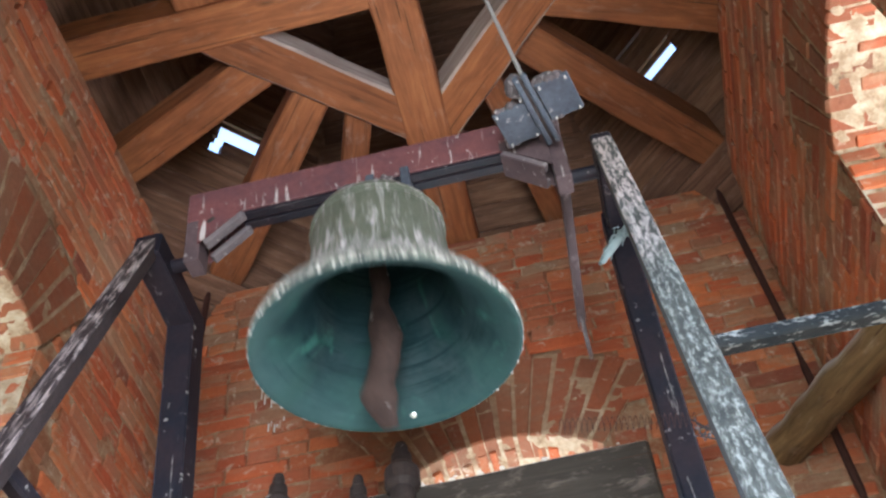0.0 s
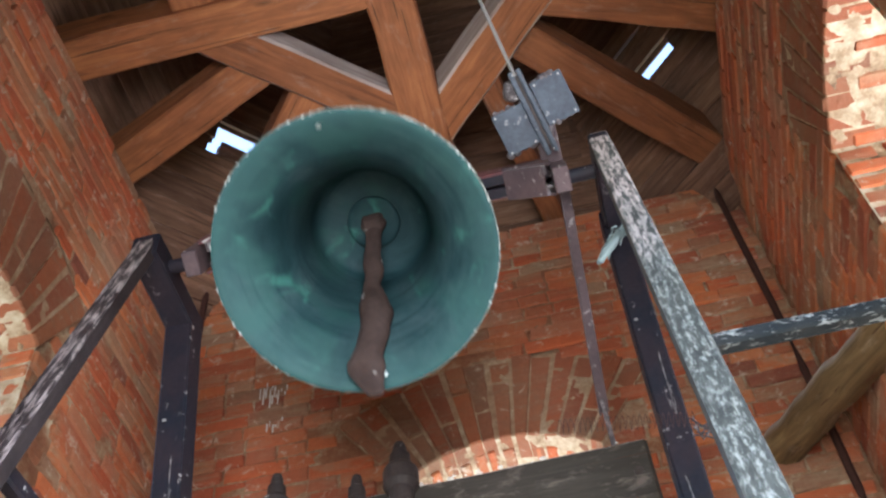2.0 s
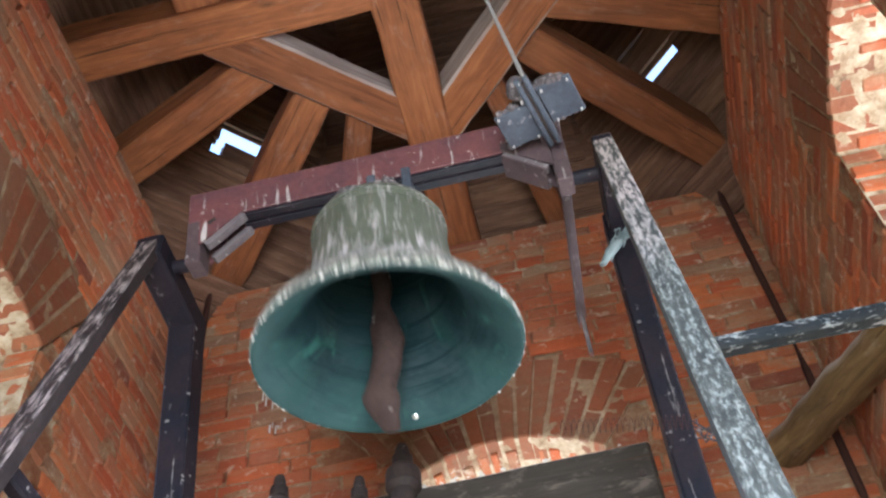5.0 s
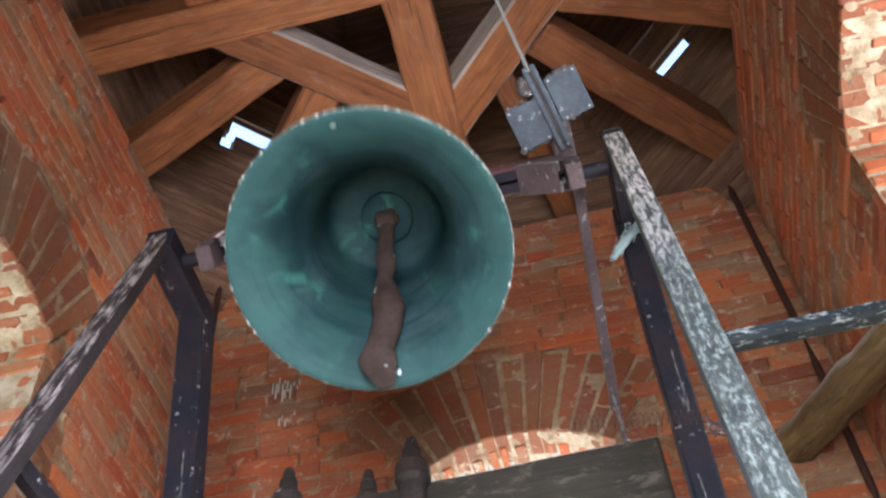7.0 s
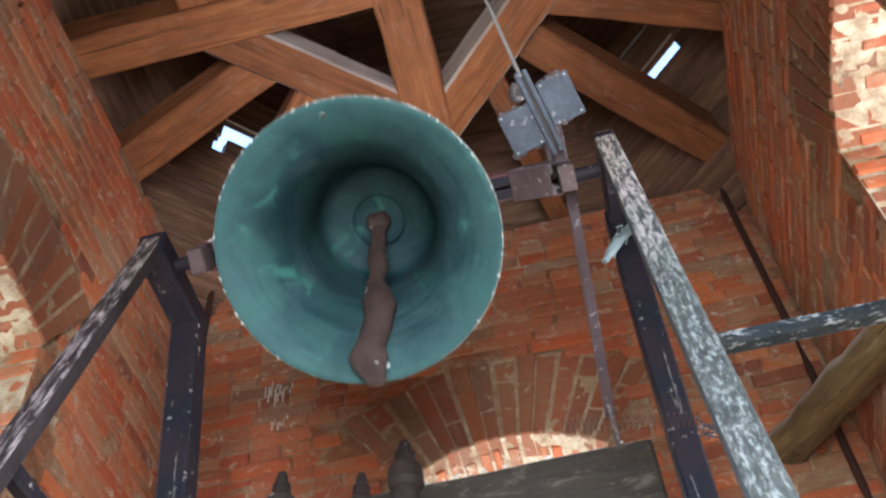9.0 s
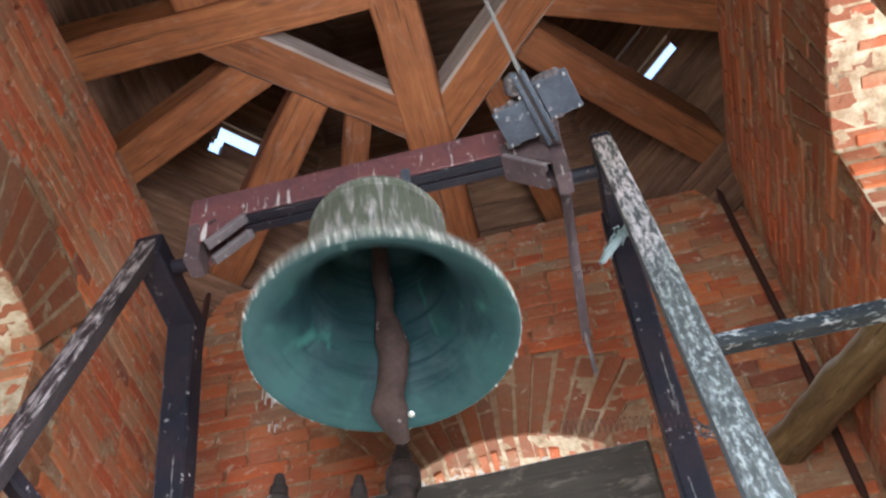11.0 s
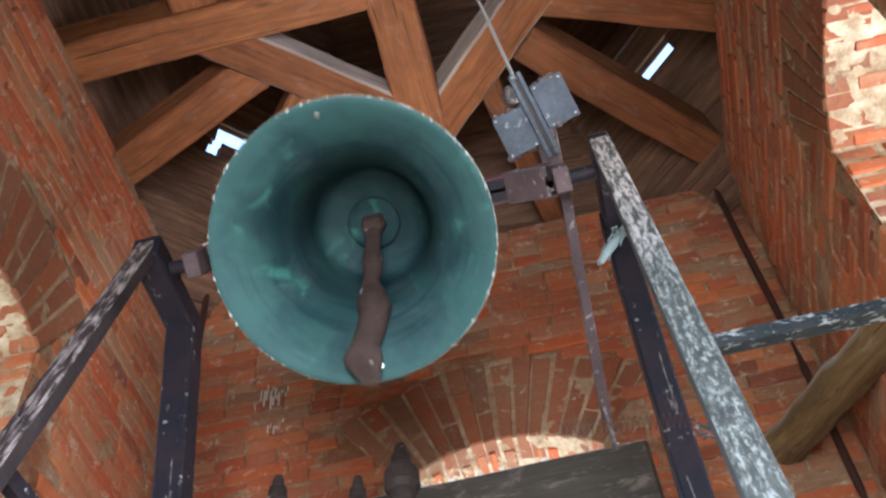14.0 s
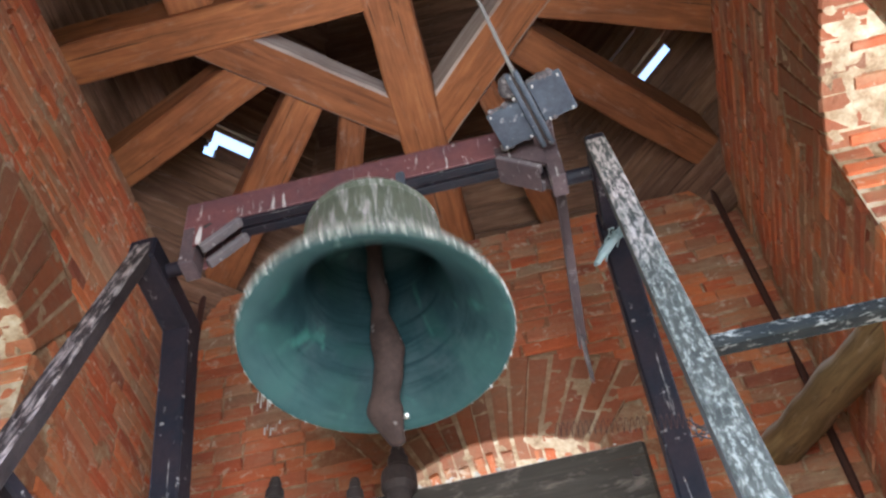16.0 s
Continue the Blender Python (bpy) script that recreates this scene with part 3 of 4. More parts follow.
tagged(part("ground", bm, GRASS, None), "flat green ground far below the tower, out of view", "ground", kind="structure")


# ---- roof timbers ----
def timber(name, label, a, b, width, deep=0.2, lift=0.0, seed=0, material=TIMBER, group="spire floor timbers", greyed=False):
    """A sawn beam; a and b are the ends of its underside's middle line."""
    z = 5.905 + lift + deep / 2
    m, length = along((*a, z), (*b, z))
    bm = box(length, width, deep, 0.012, cuts=max(3, int(length / 0.16)), rough=0.012, seed=seed)
    # both upright long sides take the pale grey timber
    if greyed:
        for f in bm.faces:
            f.normal_update()
            f.material_index = int(abs(f.normal.y) > 0.35)
    ob = new(name, mesh_of(name, bm, [material, GREY_SIDE_TIMBER]))
    ob.matrix_basis = m
    return tagged(ob, label, "beam", group)


timber("tie_beam", "orange-brown sawn tie beam resting on the brick wall top", (-1.95, 1.9), (-0.46, 1.885), 0.2, 0.22, 0.0, 1)
timber("spire_beam", "broad orange-brown roof beam running to the wall top", (-0.36, -0.2), (-0.375, 3.5), 0.215, 0.22, 0.004, 2)
timber("brace_beam", "knotty orange diagonal brace with pale grey sides", (-1.25, 1.88), (-0.38, 2.636), 0.205, 0.13, 0.012, 3, greyed=True)
timber("brace_beam", "orange diagonal brace with pale grey long sides", (0.42, 1.93), (-0.34, 2.7), 0.2, 0.2, 0.012, 4, greyed=True)
timber("corner_beam", "dark orange diagonal beam ending in the wall corner", (0.17, 2.34), (1.2, 3.40), 0.185, 0.2, 0.03, 5)
timber("corner_beam", "orange-brown beam running to the wall top", (-0.95, 2.12), (-1.98, 2.56), 0.19, 0.2, 0.03, 6)
timber("corner_beam", "brown diagonal beam ending in the dark corner", (-0.78, 2.27), (-1.72, 3.42), 0.19, 0.2, 0.035, 7)
timber("strut_beam", "short orange timber behind the yoke", (-0.62, 2.38), (-0.98, 3.42), 0.13, 0.18, 0.04, 8)
timber("strut_beam", "orange-brown timber resting on the back wall", (-0.06, 2.38), (0.17, 3.46), 0.115, 0.18, 0.04, 9)
timber("corner_beam", "brown beam running to the wall top", (0.3, 2.13), (1.2, 2.47), 0.2, 0.2, 0.025, 10)
timber("tie_beam", "pale orange-brown beam butting the tie beam", (-1.2, 1.83), (-1.17, 0.4), 0.21, 0.2, 0.03, 11)


# ---- spire roof ----
def roof_face(i, phi, reach, gaps):
    """Boards of one of the spire's eight faces, laid level; gaps: (from, to up the slope, from, to across it)."""
    c, z0, apex = Vector((-0.38, 1.92, 0)), 5.95, 11.0
    n, u = Vector((math.cos(phi), math.sin(phi), 0)), Vector((-math.sin(phi), math.cos(phi), 0))
    up = (Vector((0, 0, apex - z0)) - n * reach).normalized()
    out = u.cross(up)
    if out.dot(n) < 0:
        out = -out
    slope = math.hypot(reach, apex - z0)
    face = thing("spire_face", "dark brown boarded spire roof seen from inside", "roof", kind="structure")
    rnd = random.Random(100 + i)
    wide = 0.17
    cuts = [k * wide for k in range(-2, int(slope / wide) + 1)] + [v for g in gaps for v in g[:2]]
    cuts = sorted(set(round(v, 4) for v in cuts))
    for s0, s1 in zip(cuts, cuts[1:]):
        s = (s0 + s1) / 2
        halfw = (1 - s / slope) * reach * math.tan(math.pi / 8) * (1.12 if i % 2 else 1.2) + 0.05
        spans = [(-halfw, halfw)]
        for g0, g1, a, b in gaps:
            if g0 < s < g1:
                spans = [(-halfw, a), (b, halfw)]
        for a, b in spans:
            if b - a < 0.02 or s1 - s0 < 0.008:
                continue
            w = s1 - s0 - rnd.uniform(0.002, 0.007)
            bm = box(b - a, w, 0.022, 0.002)
            m = Matrix((u, up, out)).transposed().to_4x4()
            m.translation = c + n * reach + Vector((0, 0, z0)) + up * s + u * ((a + b) / 2) + out * rnd.uniform(0.0, 0.006)
            part("roof_board", bm, BOARD, face, at=m)
    # outer shell that keeps the daylight out but for the gaps
    shell = bmesh.new()
    rows = sorted({-0.4, slope * 0.995} | {v for g in gaps for v in g[:2]})
    for s0, s1 in zip(rows, rows[1:]):
        hit = [(x, y) for g0, g1, x, y in gaps if g0 < (s0 + s1) / 2 < g1]
        h0, h1 = [(1 - s / slope) * reach * math.tan(math.pi / 8) * 1.25 + 0.08 for s in (s0, s1)]
        cols = [(-h0, h0, -h1, h1)] if not hit else [(-h0, hit[0][0], -h1, hit[0][0]), (hit[0][1], h0, hit[0][1], h1)]
        for p0, p1, q0, q1 in cols:
            vs = [shell.verts.new(c + n * reach + Vector((0, 0, z0)) + up * s + u * x + out * 0.05) for x, s in ((p0, s0), (p1, s0), (q1, s1), (q0, s1))]
            shell.faces.new(vs)
    r = bmesh.ops.extrude_face_region(shell, geom=shell.faces[:])
    for e in r["geom"]:
        if isinstance(e, bmesh.types.BMVert):
            e.co += out * 0.01
    part("roof_covering", shell, BOARD, face)
    return face


for i in range(8):
    phi = math.pi / 4 * i
    # face 3's small lower gap is added to draw a round glare
    gaps = {1: [(0.615, 0.72, -0.26, 0.055), (0.884, 0.903, -0.165, 0.08)], 3: [(0.74, 0.84, 0.125, 0.195), (0.84, 0.97, -0.095, 0.165)]}.get(i, [])
    roof_face(i, phi, 1.85 if i % 2 else 1.62, gaps)


# ---- steel bell frame ----
def a_frame(x, label, side):
    f = thing("bell_frame", label, "bell frame", group="steel bell frames")

    def leg(name, a, b, w, d, mat, tag, seed, lean=0.0):
        m, length = along((x, *a), (x + lean, *b), (0, -1, 0.3))
        bm = box(length, w, d, 0.007, cuts=8, rough=0.003, seed=seed)
        part(name, bm, mat, f, tag, m)

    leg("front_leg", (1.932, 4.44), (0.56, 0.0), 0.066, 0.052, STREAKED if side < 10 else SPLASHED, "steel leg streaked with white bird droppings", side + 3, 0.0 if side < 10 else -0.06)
    leg("head_bar", (1.89, 4.375), (2.265, 4.362), 0.095 if side < 10 else 0.064, 0.105, STEEL, "dark blue-black steel bar under the bearing", side + 5)
    leg("back_leg", (2.235, 4.41), (2.98, 0.0), 0.095 if side < 10 else 0.082, 0.1, STEEL, "dark blue-black steel leg with white specks", side + 7)
    block = part("bearing_block", box(0.07, 0.11, 0.07, 0.012, Matrix.Translation((x, 2.0, 4.385))), DARK_IRON, f, "dark iron bearing block")
    if side < 10:
        leg("cross_bar", (1.52, 3.17), (2.44, 3.17), 0.04, 0.05, STEEL, "", side + 9)
    part("foot_plate", box(0.2, 2.55, 0.03, 0.005, Matrix.Translation((x, 1.81, 0.014))), STEEL, f)
    for y in (1.96, 2.06):
        part("bolt", tube(0.012, 0.012, 0.06, 6, 0.002, Matrix.Translation((x, y, 4.4))), DARK_IRON, block)
    return f


AXIS = Vector((-0.478, 2.004, 4.375))
a_frame(-1.225, "black steel bell frame trestle with dropping-streaked front leg", 1)
right_frame = a_frame(0.285, "black steel bell frame trestle tied to the brick wall", 20)
m, length = along((0.262, 1.6, 3.13), (1.06, 1.6, 3.13))
part("tie_bar", box(length, 0.04, 0.038, 0.006, cuts=6, rough=0.003, seed=4), SPLASHED_BAR, right_frame, "steel tie bar with white splashes", m)


# ---- the bell with its yoke: one swinging thing, its origin on the axis ----
def profile(points, n=6):
    """A smooth line through the points (Catmull-Rom)."""
    out = []
    p = [points[0]] + points + [points[-1]]
    for i in range(1, len(p) - 2):
        a, b, c, d = [Vector((*q, 0)) for q in p[i - 1:i + 3]]
        for k in range(n):
            t = k / n
            v = 0.5 * (2 * b + (c - a) * t + (2 * a - 5 * b + 4 * c - d) * t * t + (3 * b - a - 3 * c + d) * t ** 3)
            out.append((max(v.x, 0), v.y))
    return out + [points[-1]]


def build_bell():
    bell = thing("church_bell", "green bronze church bell streaked white on a rust-red steel yoke", "bell", Matrix.Translation(AXIS))
    outer = profile([(0.0, 0.012), (0.12, 0.008), (0.178, -0.004), (0.205, -0.03), (0.213, -0.07), (0.217, -0.15), (0.224, -0.24), (0.236, -0.32), (0.256, -0.375), (0.281, -0.413), (0.304, -0.435)])
    lip = profile([(0.307, -0.438), (0.342, -0.45), (0.373, -0.473), (0.394, -0.505), (0.403, -0.534), (0.4, -0.55)])
    inner = profile([(0.4, -0.55), (0.385, -0.548), (0.352, -0.525), (0.305, -0.48), (0.262, -0.43), (0.228, -0.36), (0.208, -0.28), (0.196, -0.18), (0.188, -0.08), (0.165, -0.035), (0.1, -0.022), (0.0, -0.02)])
    shell = part("bell_shell", lathe(outer, 96), BELL_OUT, bell, "grey-green bronze with white droppings", smooth=True)
    part("bell_lip", lathe([outer[-1]] + lip, 96), BELL_LIP, bell, "flared lip crusted with pale drips", smooth=True)
    for x, y in ((-0.012, -0.36), (-0.004, 0.358)):
        bm = bmesh.new()
        bmesh.ops.create_icosphere(bm, subdivisions=3, radius=0.011, matrix=Matrix.Diagonal((1, 1, 0.4, 1)))
        m = Matrix.Translation((x, y, -0.528)) @ Vector((-x, -y, -0.33)).to_track_quat("Z", "X").to_matrix().to_4x4()
        part("strike_mark", bm, WORN, bell, "polished spot struck by the clapper", m, True)
    part("bell_interior", lathe(inner, 96), BELL_IN, bell, "teal verdigris bronze inside", smooth=True)
    boss = profile([(0.086, -0.018), (0.084, -0.034), (0.07, -0.04), (0.045, -0.038), (0.0, -0.038)])
    part("crown_boss", lathe(boss, 48), BELL_IN, bell, "round boss inside the crown", smooth=True)
    for z, r in ((-0.055, 0.2125), (-0.075, 0.2145), (-0.433, 0.3035)):
        ring = [(r, z + 0.006), (r + 0.006, z), (r, z - 0.006), (r - 0.006, z), (r, z + 0.006)]
        part("moulding", lathe(ring, 96), BELL_OUT, shell, smooth=True)
    crust = bmesh.new()
    rnd = random.Random(77)
    for k in range(150):
        a = rnd.uniform(0, 2 * math.pi)
        blob = bmesh.ops.create_icosphere(crust, subdivisions=1, radius=rnd.choice((0.002, 0.0025, 0.003, 0.0045)))["verts"]
        for v in blob:
            v.co.z *= rnd.uniform(1.2, 2.2)
        bmesh.ops.translate(crust, verts=blob, vec=(0.4 * math.cos(a), 0.4 * math.sin(a), -0.545 + rnd.uniform(-0.004, 0.008)))
    tagged(part("dropping_crust", crust, GUANO, shell, "white bird dropping crust along the rim"), kind="stuff")
    # crown: looped canons and hanger bolts
    for x in (-0.075, 0.045):
        pts = [(x + 0.05 * math.cos(t), -0.045 + 0.0 * t, 0.01 + 0.1 * math.sin(t)) for t in [math.pi * k / 10 for k in range(11)]]
        loop = part("canon", sweep(pts, 0.027, 9, 0.35), CRUSTED, bell, "dropping-crusted bronze crown loop", smooth=True)
        for k in (-0.02, 0.022):
            part("nut", tube(0.016, 0.016, 0.02, 6, 0.002, Matrix.Translation((x + k, -0.062, 0.1)) @ pose(0, 0, 0, 90, 0, 0)), CRUSTED, loop)
        pts = [(x + 0.05 * math.cos(t), 0.05, 0.01 + 0.1 * math.sin(t)) for t in [math.pi * k / 10 for k in range(11)]]
        part("canon", sweep(pts, 0.02, 8, 0.2), CRUSTED, bell, smooth=True)
    for x in (-0.062, 0.052):
        bm = bmesh.new()
        bmesh.ops.create_icosphere(bm, subdivisions=3, radius=0.036)
        for v in bm.verts:
            v.co *= 1 + 0.35 * noise.noise(v.co * 38 + Vector((x * 50, 0, 0)))
            v.co.z *= 1.3
        part("crown_knob", bm, CRUSTED, bell, "knob caked with pale droppings", Matrix.Translation((x, -0.058, 0.082)), True)
    for x in (-0.002, 0.116):
        part("hanger_strap", box(0.03, 0.12, 0.17, 0.004, Matrix.Translation((x, 0, 0.085))), PLATE, bell, "grey steel hanger strap")

    # yoke: two channels back to back, with dropped ends
    lo, hi = 0.15, 0.287
    for y, s in ((-0.04, -1), (0.04, 1)):
        part("yoke_web", box(1.29, 0.01, hi - lo, 0.003, Matrix.Translation((0, y, (lo + hi) / 2))), RUST, bell, "rust-red steel web with white specks")
        part("top_flange", box(1.29, 0.034, 0.01, 0.002, Matrix.Translation((0, y - s * 0.022, hi - 0.006))), RUST, bell)
        # black-blue steel here imitates the shade on the flange's underside
        part("bottom_flange", box(0.92, 0.034, 0.012, 0.002, Matrix.Translation((0.0, y - s * 0.0185, lo - 0.007))), STEEL, bell, "steel lower flange, coloured dark for the shade under the yoke")
    for s in (-1, 1):
        part("yoke_arm", box(0.052, 0.085, hi + 0.03, 0.004, Matrix.Translation((s * 0.622, 0, (hi - 0.032) / 2))), ARM, bell, "dull mauve dropped yoke end")
        for y in (-0.047, 0.047):
            g = bmesh.new()
            vs = [g.verts.new(p) for p in [(s * 0.598, y, lo + 0.03), (s * 0.44, y, lo + 0.03), (s * 0.44, y, lo), (s * 0.598, y, 0.03)]]
            g.faces.new(vs)
            r = bmesh.ops.extrude_face_region(g, geom=g.faces[:])
            for e in r["geom"]:
                if isinstance(e, bmesh.types.BMVert):
                    e.co.y += math.copysign(0.008, y)
            part("gusset", g, RUST if s < 0 else ARM, bell)
        m, length = along((s * 0.445, 0, lo - 0.012), (s * 0.575, 0, 0.03), (0, 0, 1))
        for y in (-0.034, 0.034):
            part("brace_channel", box(length, 0.034, 0.022, 0.003), BRACE, bell, "mauve-grey steel end brace", m @ Matrix.Translation((0, y, 0)))
        if s > 0:
            part("end_plate", box(length, 0.1, 0.008, 0.002), ARM, bell, "dull mauve steel end plate", m @ Matrix.Translation((0, 0, -0.009)))
        part("journal", tube(0.024, 0.024, 0.15, 20, 0.004, Matrix.Translation((s * 0.7 - 0.075, 0, 0)) @ Matrix.Rotation(math.pi / 2, 4, "Y")), STEEL, bell, "grey steel axle end")
    # no hole is cut: a dark box on the gusset imitates its shaded inside
    part("rust_hole", box(0.03, 0.004, 0.014, 0.001, pose(-0.555, -0.0555, 0.125, 0, -35, 0)), DARK_IRON, bell, "dark patch standing for the shade in a hole")
    # clamp plates with rope wheel at the front of the yoke
    z = 0.105
    turn = pose(0.585, -0.21, z, 0, 0, -14)
    plate = part("clamp_plate", box(0.112, 0.145, 0.012, 0.003, turn @ pose(-0.078, 0.015, 0)), PLATE, bell, "grey-blue steel clamp plate")
    part("clamp_plate", box(0.112, 0.155, 0.012, 0.003, turn @ pose(0.082, -0.022, 0.002)), PLATE, bell)
    # dark strip fills the gap between the ribs in place of its shade
    part("clamp_slot", box(0.012, 0.26, 0.012, 0.002, turn @ pose(0.0, -0.012, 0.0)), DARK_IRON, bell, "dark strip standing for the shade between the ribs")
    for x, w in ((-0.014, 0.017), (0.014, 0.017)):
        part("clamp_rib", box(w, 0.3, 0.02, 0.004, turn @ pose(x, -0.012, -0.004)), PLATE, bell, "folded steel rib")
    for x, y in ((-0.122, -0.048), (-0.122, 0.078), (-0.035, 0.078), (0.04, -0.088), (0.126, -0.088), (0.126, 0.044), (0.045, 0.048), (0.01, 0.125), (-0.01, -0.15), (-0.03, -0.075)):
        part("bolt", tube(0.004, 0.004, 0.016, 6, 0.001, turn @ pose(x, y, -0.014)), PALE_BOLT, plate, "white-tipped bolt")
    for x, y, r in ((-0.065, 0.0, 0.046), (-0.03, -0.1, 0.036), (0.045, -0.03, 0.056), (0.1, 0.02, 0.034), (0.0, 0.05, 0.042), (-0.1, 0.045, 0.03), (0.1, -0.06, 0.03)):
        bm = bmesh.new()
        bmesh.ops.create_icosphere(bm, subdivisions=3, radius=r)
        for v in bm.verts:
            v.co *= 1 + 0.22 * noise.noise(v.co * 22 + Vector((x * 40, 0, 0))) + 0.14 * noise.noise(v.co * 70)
            v.co.z = max(v.co.z, -0.72 * r)
        bm.transform(turn @ pose(x, y, 0.008 + r * 0.74))
        part("crusted_weight", bm, CRUSTED, bell, "iron weight caked with droppings", smooth=True)
    rnd = random.Random(31)
    lumps = bmesh.new()
    for k in range(34):
        side = rnd.choice((-1, 1))
        x, y = (rnd.uniform(-0.13, -0.02), rnd.choice((-0.055, 0.085))) if side < 0 else (rnd.uniform(0.03, 0.135), rnd.choice((-0.098, 0.052)))
        blob = bmesh.ops.create_icosphere(lumps, subdivisions=2, radius=rnd.choice((0.006, 0.009, 0.014)))["verts"]
        for v in blob:
            v.co *= 1 + 0.3 * noise.noise(v.co * 90 + Vector((k, 0, 0)))
        bmesh.ops.translate(lumps, verts=blob, vec=(x, y, 0.008))
    lumps.transform(turn)
    tagged(part("plate_crust", lumps, CRUSTED, plate, "grey dropping crust along the plate edges", smooth=True), kind="stuff")
    part("weight_bracket", box(0.07, 0.2, 0.05, 0.006, Matrix.Translation((0.61, -0.09, 0.16))), ARM, bell)
    # long lever that stands back from the yoke
    m, length = along((0.628, 0.02, 0.07), (0.6, 0.84, 0.075), (0, 0, 1))
    bm = box(length, 0.036, 0.007, 0.002, Matrix.Translation((0, 0, 0.016)))
    box(length, 0.007, 0.042, 0.002, Matrix.Translation((0, 0.015, 0)), bm)
    part("lever", bm, ARM, bell, "mauve-grey angle-iron ringing lever", m)
    m, length = along((0.6, 0.78, 0.06), (0.607, 0.96, 0.01), (0, 0, 1))
    part("lever_hook", sweep([(-length / 2, 0, 0), (length / 4, 0.0, 0.0), (length / 2, 0, -0.01)], 0.009, 8), CRUSTED, bell, "white-tipped hook", m)
    return bell


def build_clapper(bell):
    """Forged clapper; its origin is its pivot in the bell's crown."""
    bm = tube(0.032, 0.03, 0.07, 14, 0.006, Matrix.Translation((0.035, 0, 0)) @ Matrix.Rotation(-math.pi / 2, 4, "Y"))
    prof = [(0.0, 0.03), (0.03, 0.026), (0.036, -0.015), (0.027, -0.05), (0.029, -0.2), (0.033, -0.31), (0.046, -0.37), (0.051, -0.42), (0.046, -0.47), (0.042, -0.52), (0.048, -0.57), (0.051, -0.61), (0.042, -0.65), (0.027, -0.69), (0.018, -0.715), (0.0, -0.722)]
    b = lathe(profile(prof, 4), 20)
    for v in b.verts:
        v.co.y *= 0.62
        z = v.co.z
        v.co.x += 0.012 * noise.noise(v.co * 14) + 0.016 * math.exp(-((z + 0.45) / 0.06) ** 2) - 0.017 * math.exp(-((z + 0.6) / 0.07) ** 2) + 0.014 * math.exp(-((z + 0.72) / 0.04) ** 2)
    me = bpy.data.meshes.new("piece")
    b.to_mesh(me)
    b.free()
    bm.from_mesh(me)
    bpy.data.meshes.remove(me)
    return part("clapper", bm, IRON, bell, "rusty brown forged iron clapper", smooth=True)


bell = build_bell()
clapper = build_clapper(bell)
hook = part("clapper_staple", box(0.07, 0.05, 0.06, 0.01, Matrix.Translation((0, 0, -0.045))), IRON, bell, "rusty clapper staple")

# rope from the clamp up into the roof
ROPE_TOP = Vector((-0.16, 1.5, 6.6))
rope = new("pull_cable", mesh_of("pull_cable", sweep([(0, 0, -0.1 + 0.14 * k) for k in range(15)], 0.0068, 8), ROPE))
tagged(rope, "thin grey steel cable running up into the roof", "cable")


# ---- lower bell's headstock ----
stock = thing("headstock", "dark grey weathered wooden headstock of a lower bell", "headstock")
m, length = along((-1.16, 2.87, 3.79), (0.235, 2.87, 3.79))
bm = box(length, 0.16, 0.262, 0.012, cuts=9, rough=0.006, seed=31)
part("stock_beam", bm, GREY_WOOD, stock, "dark grey weathered beam", m)
# the bolt hole's shaded depth is a dark disc on the beam's face
hole = part("bolt_hole", tube(0.016, 0.016, 0.01, 14, 0, pose(0.183, 2.794, 3.79, 90, 0, 0)), DARK_IRON, stock, "dark disc standing for the shade in a bolt hole")
for x, y, top, r in ((-0.6, 2.76, 4.09, 0.062), (-0.755, 2.76, 3.985, 0.05), (-1.05, 2.78, 4.08, 0.055)):
    prof = [(0.0, top), (r * 0.3, top - 0.004), (r * 0.4, top - 0.025), (r * 0.42, top - 0.05), (r * 0.58, top - 0.058), (r * 0.62, top - 0.1), (r * 0.96, top - 0.125), (r * 1.0, top - 0.135), (r, top - 0.19), (r * 0.7, top - 0.21), (r * 0.7, top - 0.36), (0, top - 0.36)]
    bm = lathe(prof, 20)
    bm.transform(Matrix.Translation((x, y, 0)))
    part("strap_bolt", bm, DARK_IRON, stock, "dark greasy strap bolt with domed nut")
part("strap", box(0.06, 0.02, 0.3, 0.004, Matrix.Translation((-0.6, 2.775, 3.77))), DARK_IRON, stock, "dark iron strap")
for x in (-1.1, 0.17):
    part("stock_post", box(0.14, 0.14, 3.66, 0.01, Matrix.Translation((x, 2.99, 1.83))), GREY_WOOD, stock)

specks = bmesh.new()
rnd = random.Random(41)
for k in range(26):
    blob = bmesh.ops.create_icosphere(specks, subdivisions=1, radius=rnd.choice((0.004, 0.006, 0.009)))["verts"]
    for v in blob:
        v.co.x *= rnd.uniform(1.0, 1.8)
        v.co.z *= 0.6
    bmesh.ops.translate(specks, verts=blob, vec=(rnd.uniform(-0.55, 0.23), 2.79 + rnd.uniform(-0.004, 0.02), 3.921 + rnd.uniform(-0.004, 0.002)))
tagged(part("dropping_specks", specks, GUANO, stock, "white dropping specks along the edge"), kind="stuff")

# ---- clutter by the walls ----
m, length = along((0.72, 3.42, 4.205), (1.12, 2.5, 3.98))
bm = sweep([(-length / 2 + length * k / 14, 0.003 * math.sin(k * 0.7), 0.003 * math.sin(k * 1.1)) for k in range(15)], 0.08, 11, 0.14)
tagged(part("corner_log", bm, TAN_WOOD, None, at=m, smooth=True), "pale tan rough log wedged across the wall corner", "timber")
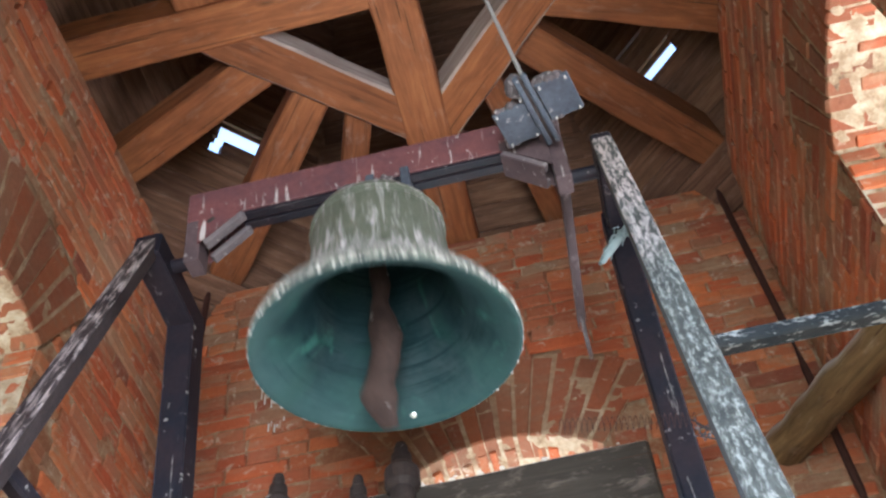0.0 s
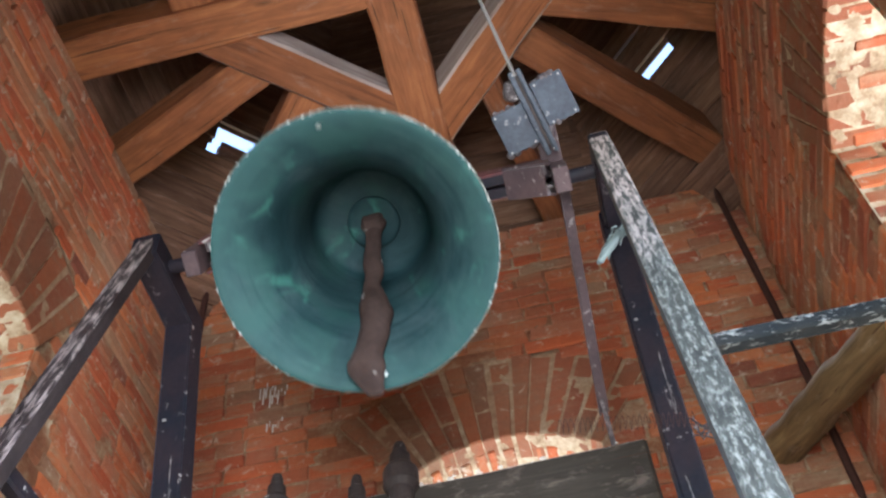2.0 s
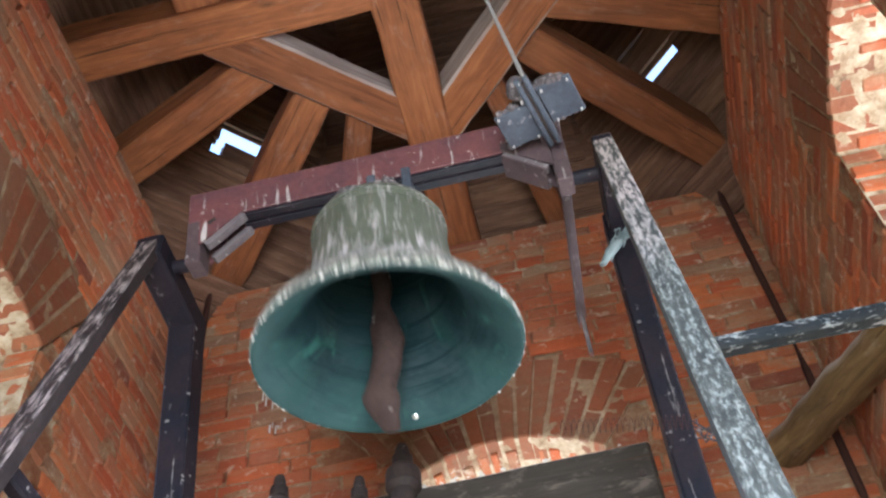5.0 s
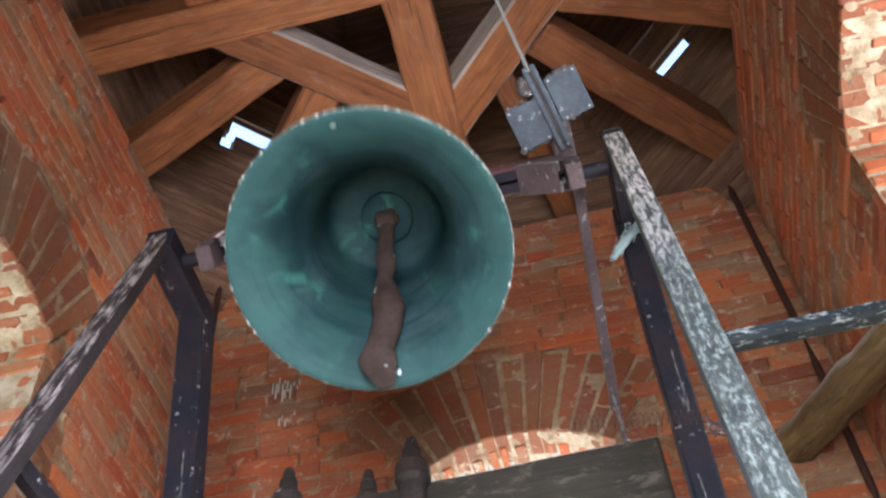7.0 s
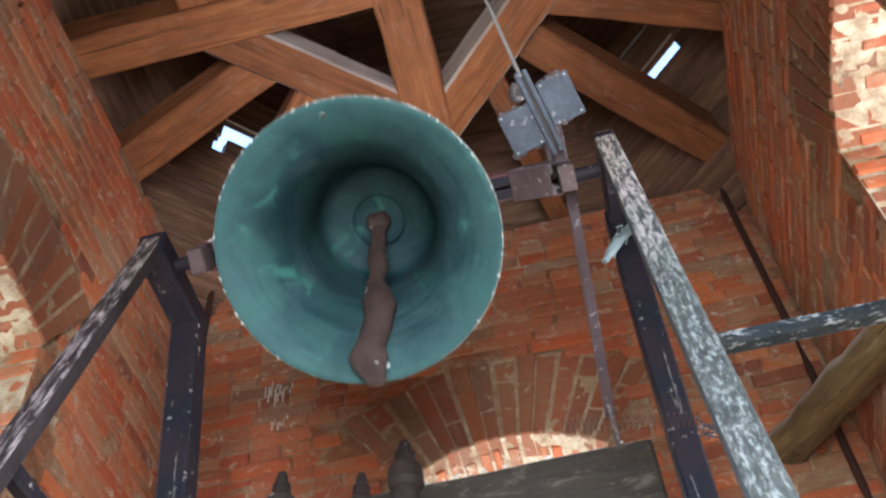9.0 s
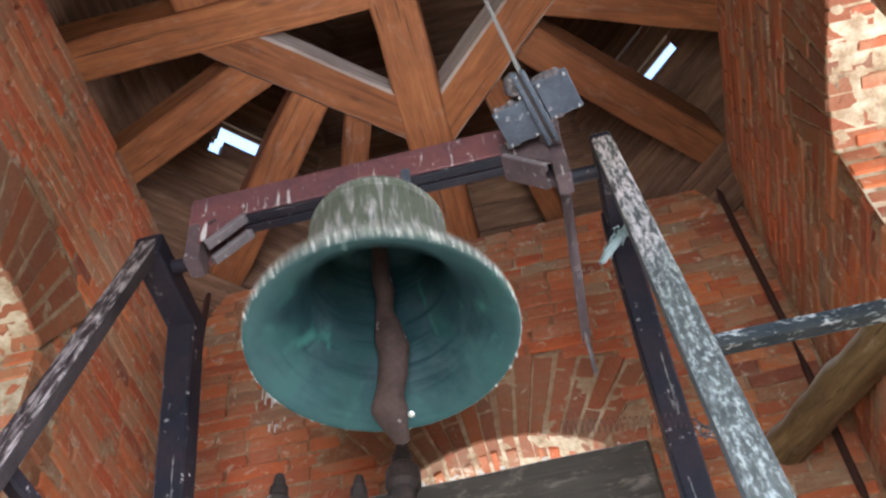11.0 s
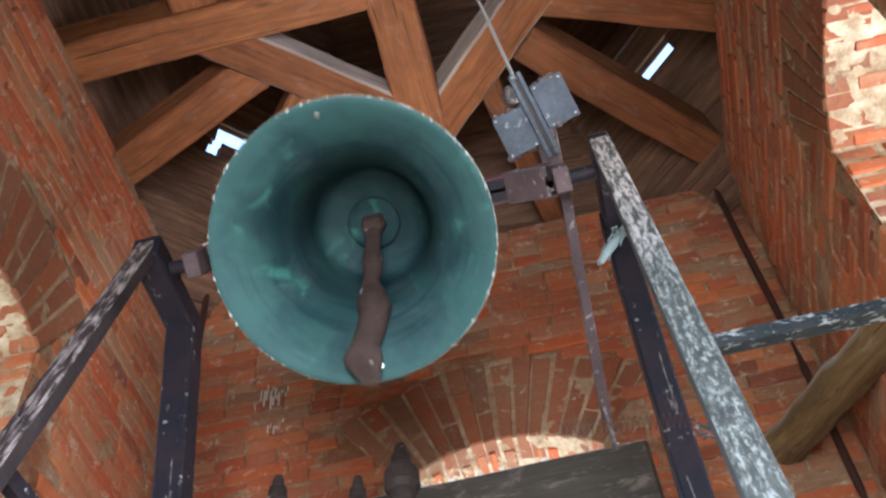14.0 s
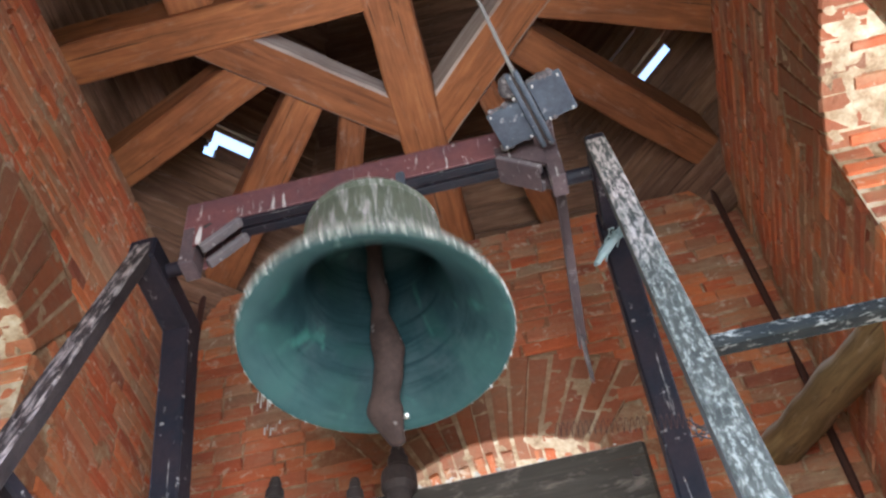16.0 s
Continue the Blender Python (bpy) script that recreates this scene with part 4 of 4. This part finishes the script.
for x, y, lean in ((0.955, 3.29, 0.0), (-1.69, 3.285, 0.02)):
    bm = sweep([(x + lean * (z - 5.9) + 0.006 * math.sin(z * 3), y, z) for z in [0.02 + 0.3 * k for k in range(20)] + [5.93]], 0.0165, 8)
    tagged(part("iron_rod", bm, ROD, None), "thin dark brown iron rod running up the wall corner", "rod", "corner rods")


def rag():
    bm = bmesh.new()
    rows = []
    for i in range(13):
        t = i / 12
        c = Vector((0.312 - 0.11 * t, 2.19 - 0.01 * math.sin(t * 3), 4.29 - 0.145 * t))
        w = 0.01 + 0.013 * math.sin(math.pi * min(1, t * 1.1) * 0.8 + 0.4)
        rows.append([bm.verts.new(c + Vector((w * math.cos(a), 0.7 * w * math.sin(a), 0)) * (1 + 0.35 * noise.noise(Vector((i * 0.7, a * 1.7, 0))))) for a in [2 * math.pi * k / 12 for k in range(12)]])
    for a, b in zip(rows, rows[1:]):
        for k in range(12):
            bm.faces.new((a[k], a[(k + 1) % 12], b[(k + 1) % 12], b[k]))
    bm.faces.new(rows[0][::-1])
    bm.faces.new(rows[-1])
    return bm


cloth = part("tied_rag", rag(), RAG, None, smooth=True)
tagged(cloth, "pale blue frayed rag tied round the frame leg", "rag")
rnd = random.Random(5)
for k in range(16):
    a = Vector((0.3 - 0.05 * rnd.random(), 2.17, 4.28 - 0.06 * rnd.random()))
    d = Vector((rnd.uniform(-0.4, 0.7), rnd.uniform(-0.6, 0.1), rnd.uniform(-1, 0.3))).normalized() * rnd.uniform(0.05, 0.1)
    part("loose_thread", sweep([a, a + d * 0.5 + Vector((0.01, 0, 0.008)), a + d], 0.0025, 5), RAG, cloth)
wire = thing("tie_wire", "rusty tangled tie wire hanging at the frame legs", "wire")
for k in range(9):
    a = Vector((0.33, 2.3, 3.48 + 0.008 * k))
    pts = [a + Vector((0.016 * j + rnd.uniform(-0.012, 0.012), -0.015 * j, rnd.uniform(-0.03, 0.03) - 0.03 * k * j / 5)) for j in range(7)]
    part("wire_end", sweep(pts, 0.0025, 5), CRUSTED, wire)
# slack coil spring from the leg across the chamber; its origin is its tied end
coil = [(-0.0155 * k / 12 * 1.0, 0.02 * math.cos(2 * math.pi * k / 12), 0.02 * math.sin(2 * math.pi * k / 12)) for k in range(12 * 24)]
spring = new("coil_spring", mesh_of("coil_spring", sweep(coil, 0.0008, 4), ROD))
tagged(spring, "long thin rusty coil spring tied to the frame leg", "spring")

# ---- bricks ----
# white droppings run down the back wall
drips = bmesh.new()
for k in range(26):
    x, z = rnd.choice((-1.3, -1.3, -1.26, -1.34)) + rnd.uniform(-0.05, 0.05), rnd.choice((5.08, 5.02, 4.86)) + rnd.uniform(-0.03, 0.03)
    tall = rnd.uniform(0.015, 0.07)
    box(rnd.uniform(0.003, 0.008), 0.004, tall, 0.0012, Matrix.Translation((x, BACK - 0.006, z)), drips)
tagged(part("dropping_streaks", drips, GUANO, WALLS["wall_back"], "white bird dropping streaks on the bricks"), kind="stuff")
for wall_name, seed, pick in (
    ("wall_back", 11, lambda u, z: z > 4.35),
    ("wall_left", 12, lambda u, z: u > 1.45 and z > 3.9),
    ("wall_right", 13, lambda u, z: u > 1.7 and z > 4.0),
    ("wall_front", 14, lambda u, z: False),
):
    wm, wu0, wu1, wmid, whalf, wsill = FRAMES[wall_name]
    lay_bricks(WALLS[wall_name], wm, wu0, wu1, 2.9 if wall_name != "wall_front" else 5.2, wmid, whalf, pick, seed)
    if wall_name != "wall_front":
        lay_arch(WALLS[wall_name], wm, wmid, whalf, seed + 50)


# ---- motion ----
PERIOD, FRONT_AT = 1.671, 0.51


def swing(t):
    """The bell's angle: above 0 its mouth is towards the camera."""
    return 3.24 + 31.7 * math.cos(2 * math.pi * (t - FRONT_AT) / PERIOD)


# the clapper's angle to the upright, by the share of the bell's swing that has gone by
HANG = ((0.011, 1.3), (0.054, 1.5), (0.11, -6.0), (0.174, -15.5), (0.233, -25.0), (0.293, -28.5), (0.353, -22.0), (0.413, -8.5), (0.473, -11.5), (0.533, -22.0), (0.592, -27.6), (0.652, -24.0), (0.695, -16.0), (0.75, -1.5), (0.79, 1.5), (0.83, -0.6), (0.892, -4.6), (0.934, -5.0), (0.97, -2.0))


def hang(t):
    p = ((t - FRONT_AT) / PERIOD) % 1.0
    line = [(q - 1, a) for q, a in HANG] + list(HANG) + [(q + 1, a) for q, a in HANG]
    return float(np.interp(p, [q for q, a in line], [a for q, a in line]))


def motions():
    times = [k * 0.08 for k in range(201)]
    walk(bell, [(t, pose(*AXIS, -swing(t), 0, 0)) for t in times])
    walk(clapper, [(t, pose(0, 0, -0.03, -max(hang(t) - swing(t), -32.0), 3.5, 0)) for t in times])
    rows = []
    for t in times:
        foot = pose(*AXIS, -swing(t), 0, 0) @ Vector((0.553, -0.33, 0.2))
        rows.append((t, Matrix.Translation(foot) @ (ROPE_TOP - foot).to_track_quat("Z", "Y").to_matrix().to_4x4()))
    walk(rope, rows)
    walk(spring, [(t, pose(0.326, 2.22, 3.475, 0, 10.4 + 0.9 * math.cos(2 * math.pi * (t - FRONT_AT) / PERIOD + 2.2), 0)) for t in times])


motions()
